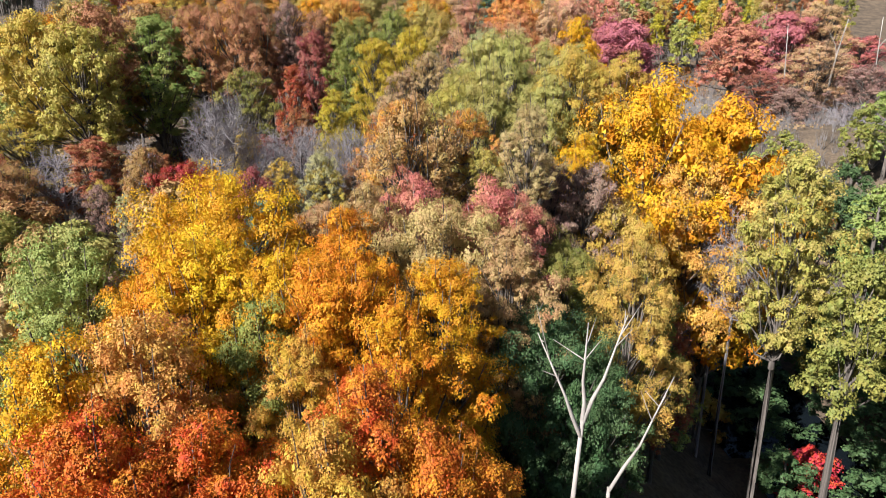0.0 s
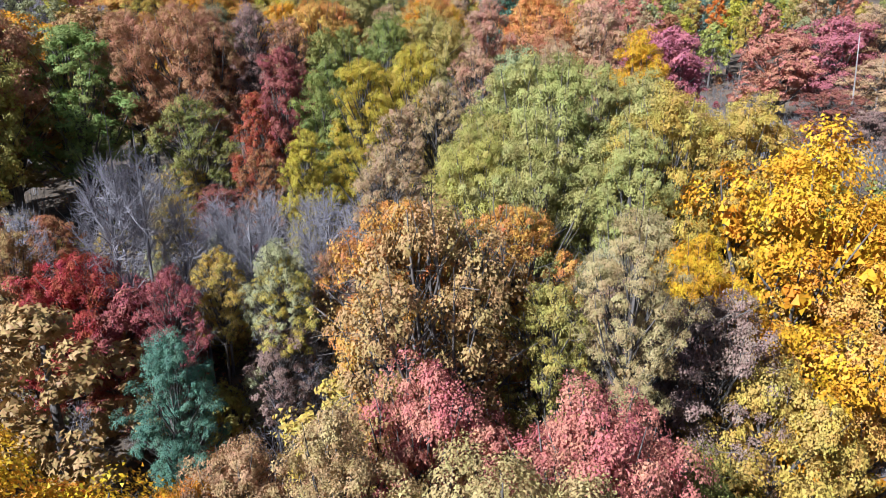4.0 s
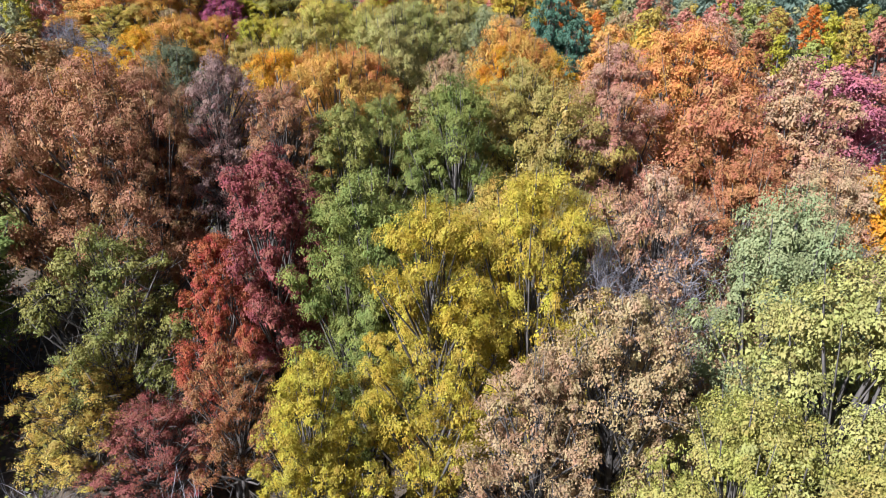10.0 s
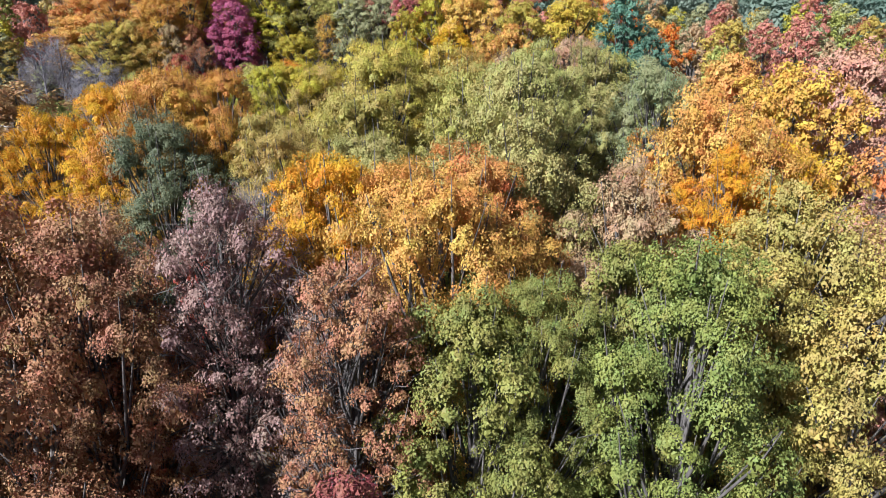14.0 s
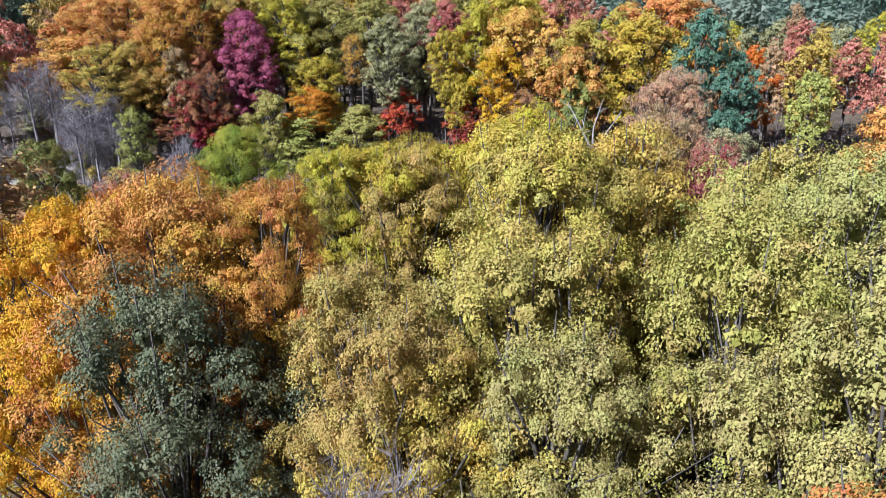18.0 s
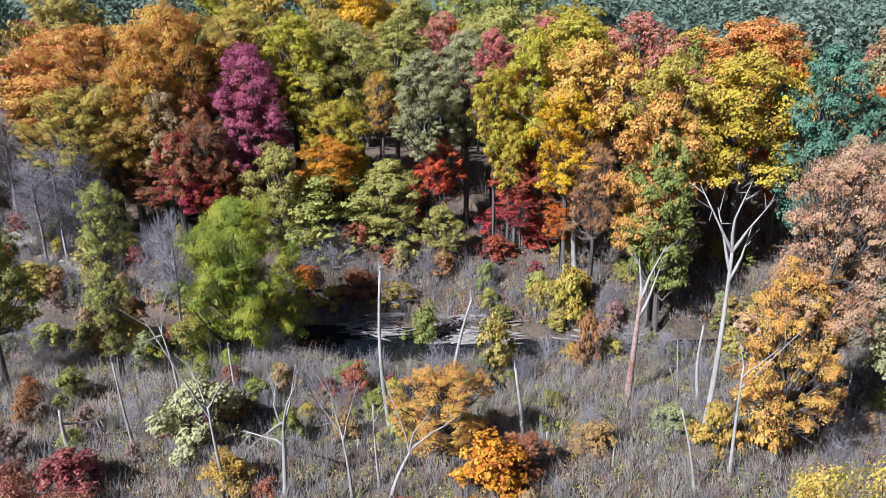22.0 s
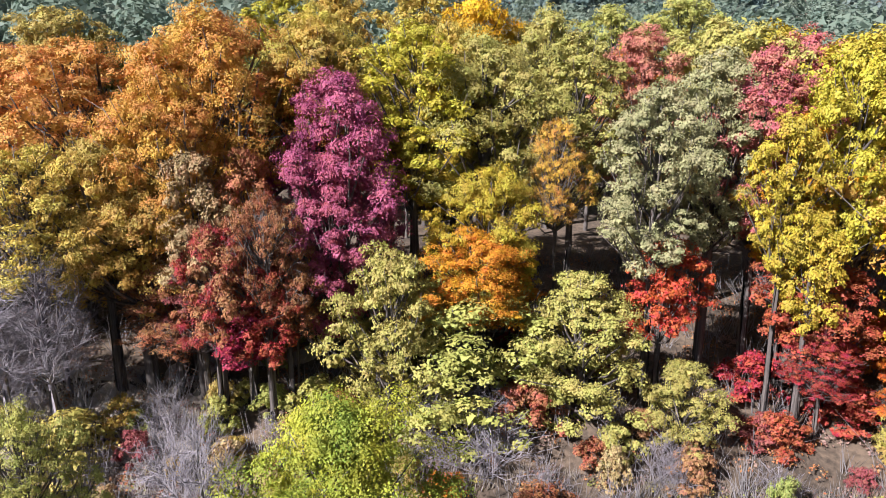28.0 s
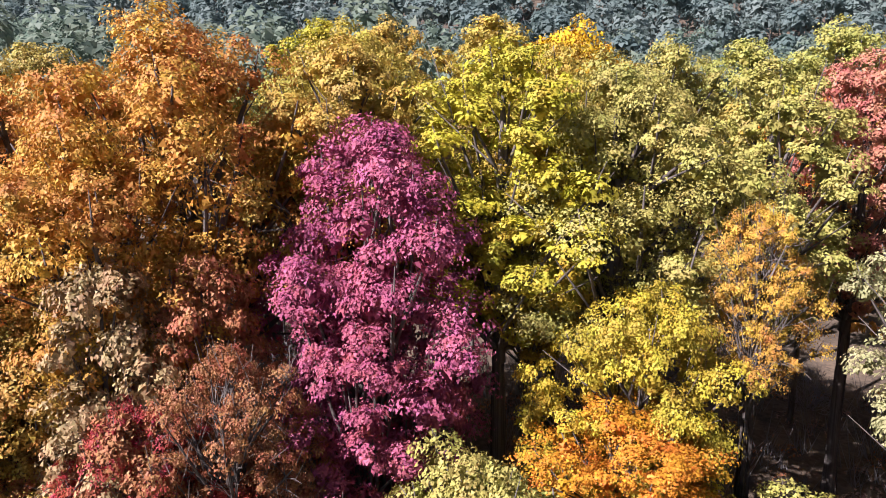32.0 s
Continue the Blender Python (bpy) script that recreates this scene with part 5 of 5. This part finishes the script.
# ---------------------------------------------------------------- the rest of the woods, between and behind the trees above
def fill_wood(count, zone, tints, canopy, label_kind, seed):
    """Trees scattered where none stands yet; zone(x, y) says where the wood is, canopy(x, y) how high its tops are."""
    rng = np.random.default_rng(seed)
    standing = [(o.location.x, o.location.y) for o in scene.objects if o.type == "EMPTY" and o.parent is None]
    names = {"gold": "golden oak", "yellow": "yellow maple", "orange": "orange oak", "rust": "rust-red oak", "brown": "russet-brown oak", "tan": "tan oak",
             "olive": "olive-yellow oak", "mustard": "mustard-yellow oak", "moss": "olive-green oak", "green": "green maple", "sage": "grey-green oak", "mauve": "mauve-brown oak",
             "rose": "salmon-red maple", "maroon": "wine-red maple", "lime": "yellow-green oak", "ember": "burnt-orange maple", "peach": "peach-tan oak", "cream": "cream-green oak", "pine": "shade-darkened green maple", "pale": "pale olive oak", "amber": "amber oak"}
    placed = {}
    for _ in range(count * 30):
        x, y = zone(rng)
        r = rng.uniform(2.2, 4.0)
        if any((x - a) ** 2 + (y - b) ** 2 < (r * 0.62 + 1.6) ** 2 for a, b in standing):
            continue
        h = canopy(x, y) - rng.uniform(0.5, 4.5) - ground(x, y)
        if h < 4:
            continue
        placed.setdefault(tints[int(rng.integers(0, len(tints)))], []).append((x, y, h, r))
        standing.append((x, y))
        if sum(len(v) for v in placed.values()) >= count:
            break
    for k, (tint, rows) in enumerate(sorted(placed.items())):
        joined_wood("woods", names[tint] + "s massed " + label_kind, tint, rows, seed + k)


def near_zone(rng):
    # The stretch below y = 0 is out of view, added for its shade.
    y = rng.uniform(-28, 95)
    return rng.uniform(-46 - (0.1 if y < 40 else 0.45) * max(y, 0), np.interp(y, [-28, 0, 30, 60, 80, 95], [2, 2, 5, 16, 16, -4])), y


def near_canopy(x, y):
    return float(np.interp(y, [8, 25, 45, 60, 75, 90, 104], [36, 35, 36, 38.5, 42.5, 43.5, 41]) - np.interp(x, [-70, -30, -18], [1, 2.5, 0]) - (3.5 if 44 < y < 60 and x < -8 else 0))


def bank_zone(rng):
    y = 153 + 45 * rng.uniform() ** 1.2
    return rng.uniform(-80, 95), y


def bank_canopy(x, y):
    return float(np.interp(y, [150, 158, 170, 200], [50, 53.5, 57.5, 59]) + np.interp(x, [-60, 0, 80], [1.5, 0, -2]))


def gold_zone(rng):
    y = rng.uniform(-20, 36)
    return rng.uniform(-40, 4), y


fill_wood(36, gold_zone, ["gold", "ember", "gold", "amber"], near_canopy, "on the golden slope", 25)
fill_wood(150, near_zone, ["brown", "olive", "mustard", "moss", "tan", "green", "gold", "mauve", "sage", "pale"], near_canopy, "in the mixed wood", 21)
fill_wood(100, bank_zone, ["mustard", "yellow", "lime", "orange", "rust", "olive", "tan", "moss", "rose", "ember", "cream"], bank_canopy, "on the wooded bank", 22)


def hollow_zone(rng):
    x = rng.uniform(8, 21)
    return (x if rng.uniform() < 0.6 else x + 26), rng.uniform(2, 58)


def pool_side(rng):
    return rng.uniform(19, 35), rng.uniform(16, 54)


# The darkest leaf tint here paints the deep shade of the hollow.
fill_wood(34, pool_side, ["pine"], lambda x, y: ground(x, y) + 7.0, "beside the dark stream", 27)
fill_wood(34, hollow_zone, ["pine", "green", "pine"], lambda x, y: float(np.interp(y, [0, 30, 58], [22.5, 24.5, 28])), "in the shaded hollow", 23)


# ---------------------------------------------------------------- scattered shrubs
def fill_shrubs(count, zone, tints, low, high, seed, where):
    """Shrubs scattered over a zone, leafy ones in many tints and bare twiggy ones."""
    rng = np.random.default_rng(seed)
    names = {"olive": "olive", "mustard": "ochre", "moss": "green", "rust": "rust-brown", "maroon": "wine-red", "crimson": "crimson", "tan": "tan", "birch": "pale green", "mauve": "mauve-brown",
             "sage": "grey-green", "lime": "yellow-green", "brown": "brown", "ember": "orange"}
    for _ in range(count):
        x, y = zone(rng)
        h = rng.uniform(low, high)
        if rng.uniform() < 0.4:
            tree(x, y, h * 1.2, h * rng.uniform(0.5, 0.8), "twiggy", "sage", "bare grey twiggy shrub " + where)
        else:
            tint = tints[int(rng.integers(0, len(tints)))]
            tree(x, y, h, h * rng.uniform(0.5, 0.85), "bush", tint, "loose " + names[tint] + " shrub " + where)


def creek_side(rng):
    x = rng.uniform(-75, 20)
    side = 1 if rng.uniform() < 0.6 else -1
    y = creek_line(x) + side * rng.uniform(2.2, 5.5)
    return (x, y) if not (-34 < x < -15 and side < 0) else (x, y + 6.5)


fill_shrubs(60, creek_side, ["olive", "tan", "moss", "mustard", "moss", "mauve", "sage", "rust", "lime"], 0.8, 2.2, 55, "along the creek")


def bank_front(rng):
    x = rng.uniform(-78, 12)
    return x, creek_line(x) + rng.uniform(4.5, 11)


fill_shrubs(62, bank_front, ["olive", "rust", "mustard", "moss", "brown", "tan", "lime", "maroon"], 1.2, 2.8, 56, "above the creek")


def creek_edge(rng):
    x = rng.uniform(-82, -35) if rng.uniform() < 0.75 else rng.uniform(-13, 14)
    return x, creek_line(x) - rng.uniform(2.6, 5.0)


def far_creek_bank(rng):
    x = rng.uniform(-84, -36)
    return x, creek_line(x) + rng.uniform(1.2, 5.5)


fill_shrubs(90, far_creek_bank, ["olive", "brown", "moss", "mustard", "mauve", "tan", "rust"], 1.0, 2.4, 59, "on the creek's far bank")
fill_shrubs(46, creek_edge, ["olive", "lime", "mustard", "tan", "moss", "rust"], 1.3, 2.6, 58, "at the creek's edge")


def jam_front(rng):
    return rng.uniform(-40, -14), rng.uniform(127, 137.5)


fill_shrubs(44, jam_front, ["maroon", "brown", "maroon", "mauve", "moss", "moss"], 1.0, 2.2, 57, "before the log jam")


# Unseen trees behind the camera's start, added to shade the hollow.
def shade_zone(rng):
    return rng.uniform(-6, 26), rng.uniform(-26, -4)


fill_wood(22, shade_zone, ["gold", "moss", "brown", "olive"], lambda x, y: 38.0, "out of view, added to cast shade", 24)


def dip_zone(rng):
    return rng.uniform(-34, 4), rng.uniform(38, 64)


def fill_bare(count, zone, low, high, seed, where):
    """Bare grey trees with fine twigs, and a few that keep thin leaves."""
    rng = np.random.default_rng(seed)
    for _ in range(count):
        x, y = zone(rng)
        h = rng.uniform(low, high)
        if rng.uniform() < 0.62:
            tree(x, y, h, h * rng.uniform(0.13, 0.2), "bare", "grey", "bare lavender-grey tree " + where)
        else:
            tint, kind = (("mustard", "ochre"), ("brown", "russet"), ("mauve", "mauve-brown"), ("birch", "pale green"))[int(rng.integers(0, 4))]
            tree(x, y, h * 0.9, h * rng.uniform(0.14, 0.22), "sparse", tint, "thin " + kind + " tree " + where)


def bare_dip(rng):
    return rng.uniform(-31, -3), rng.uniform(42, 61)


fill_bare(26, bare_dip, 6.5, 9.5, 61, "in the dip")


def wood_end(rng):
    return rng.uniform(-90, -62), rng.uniform(146, 168)


fill_bare(18, wood_end, 8.0, 13.0, 62, "at the wood's end")
fill_shrubs(135, seen_meadow, ["olive", "mustard", "moss", "rust", "tan", "mauve", "brown", "sage", "olive", "lime"], 0.9, 2.6, 51, "on the wet meadow")
fill_shrubs(40, bank_floor, ["olive", "rust", "maroon", "crimson", "mustard", "brown", "ember", "tan"], 0.9, 2.6, 52, "under the bank trees")
fill_shrubs(84, dip_zone, ["birch", "mauve", "rust", "mustard", "olive", "birch", "mustard", "maroon"], 1.2, 4.2, 53, "among bare trees in the dip")
fill_shrubs(4, wet_side, ["tan", "brown", "mauve", "olive"], 1.5, 3.5, 54, "beside the wood")


# ---------------------------------------------------------------- trees at the wood's sides
def far_slope(rng):
    return rng.uniform(31, 60), rng.uniform(8, 74)


# Part of this slope's trees also carry painted shade in their leaf tint.
fill_wood(58, far_slope, ["pine", "green", "moss"], lambda x, y: ground(x, y) + 13.0, "on the hollow's far slope", 26)
# Oaks added at the view's left edge to shade the wood and dip.
for sx, sy, top, tint, kind in ((-34, 70, 46.5, "brown", "russet"), (-38, 75, 47.0, "olive", "olive-yellow"), (-33, 64, 45.0, "olive", "olive-yellow"), (-38, 66, 46.0, "mustard", "ochre"),
                                (-32.5, 47, 34.0, "brown", "russet"), (-36, 52, 35.0, "rust", "rust-red"), (-30, 42, 33.0, "moss", "olive-green")):
    tree(sx, sy, top - ground(sx, sy), 4.2, "far", tint, kind + " oak at the wood's side, added to cast shade")
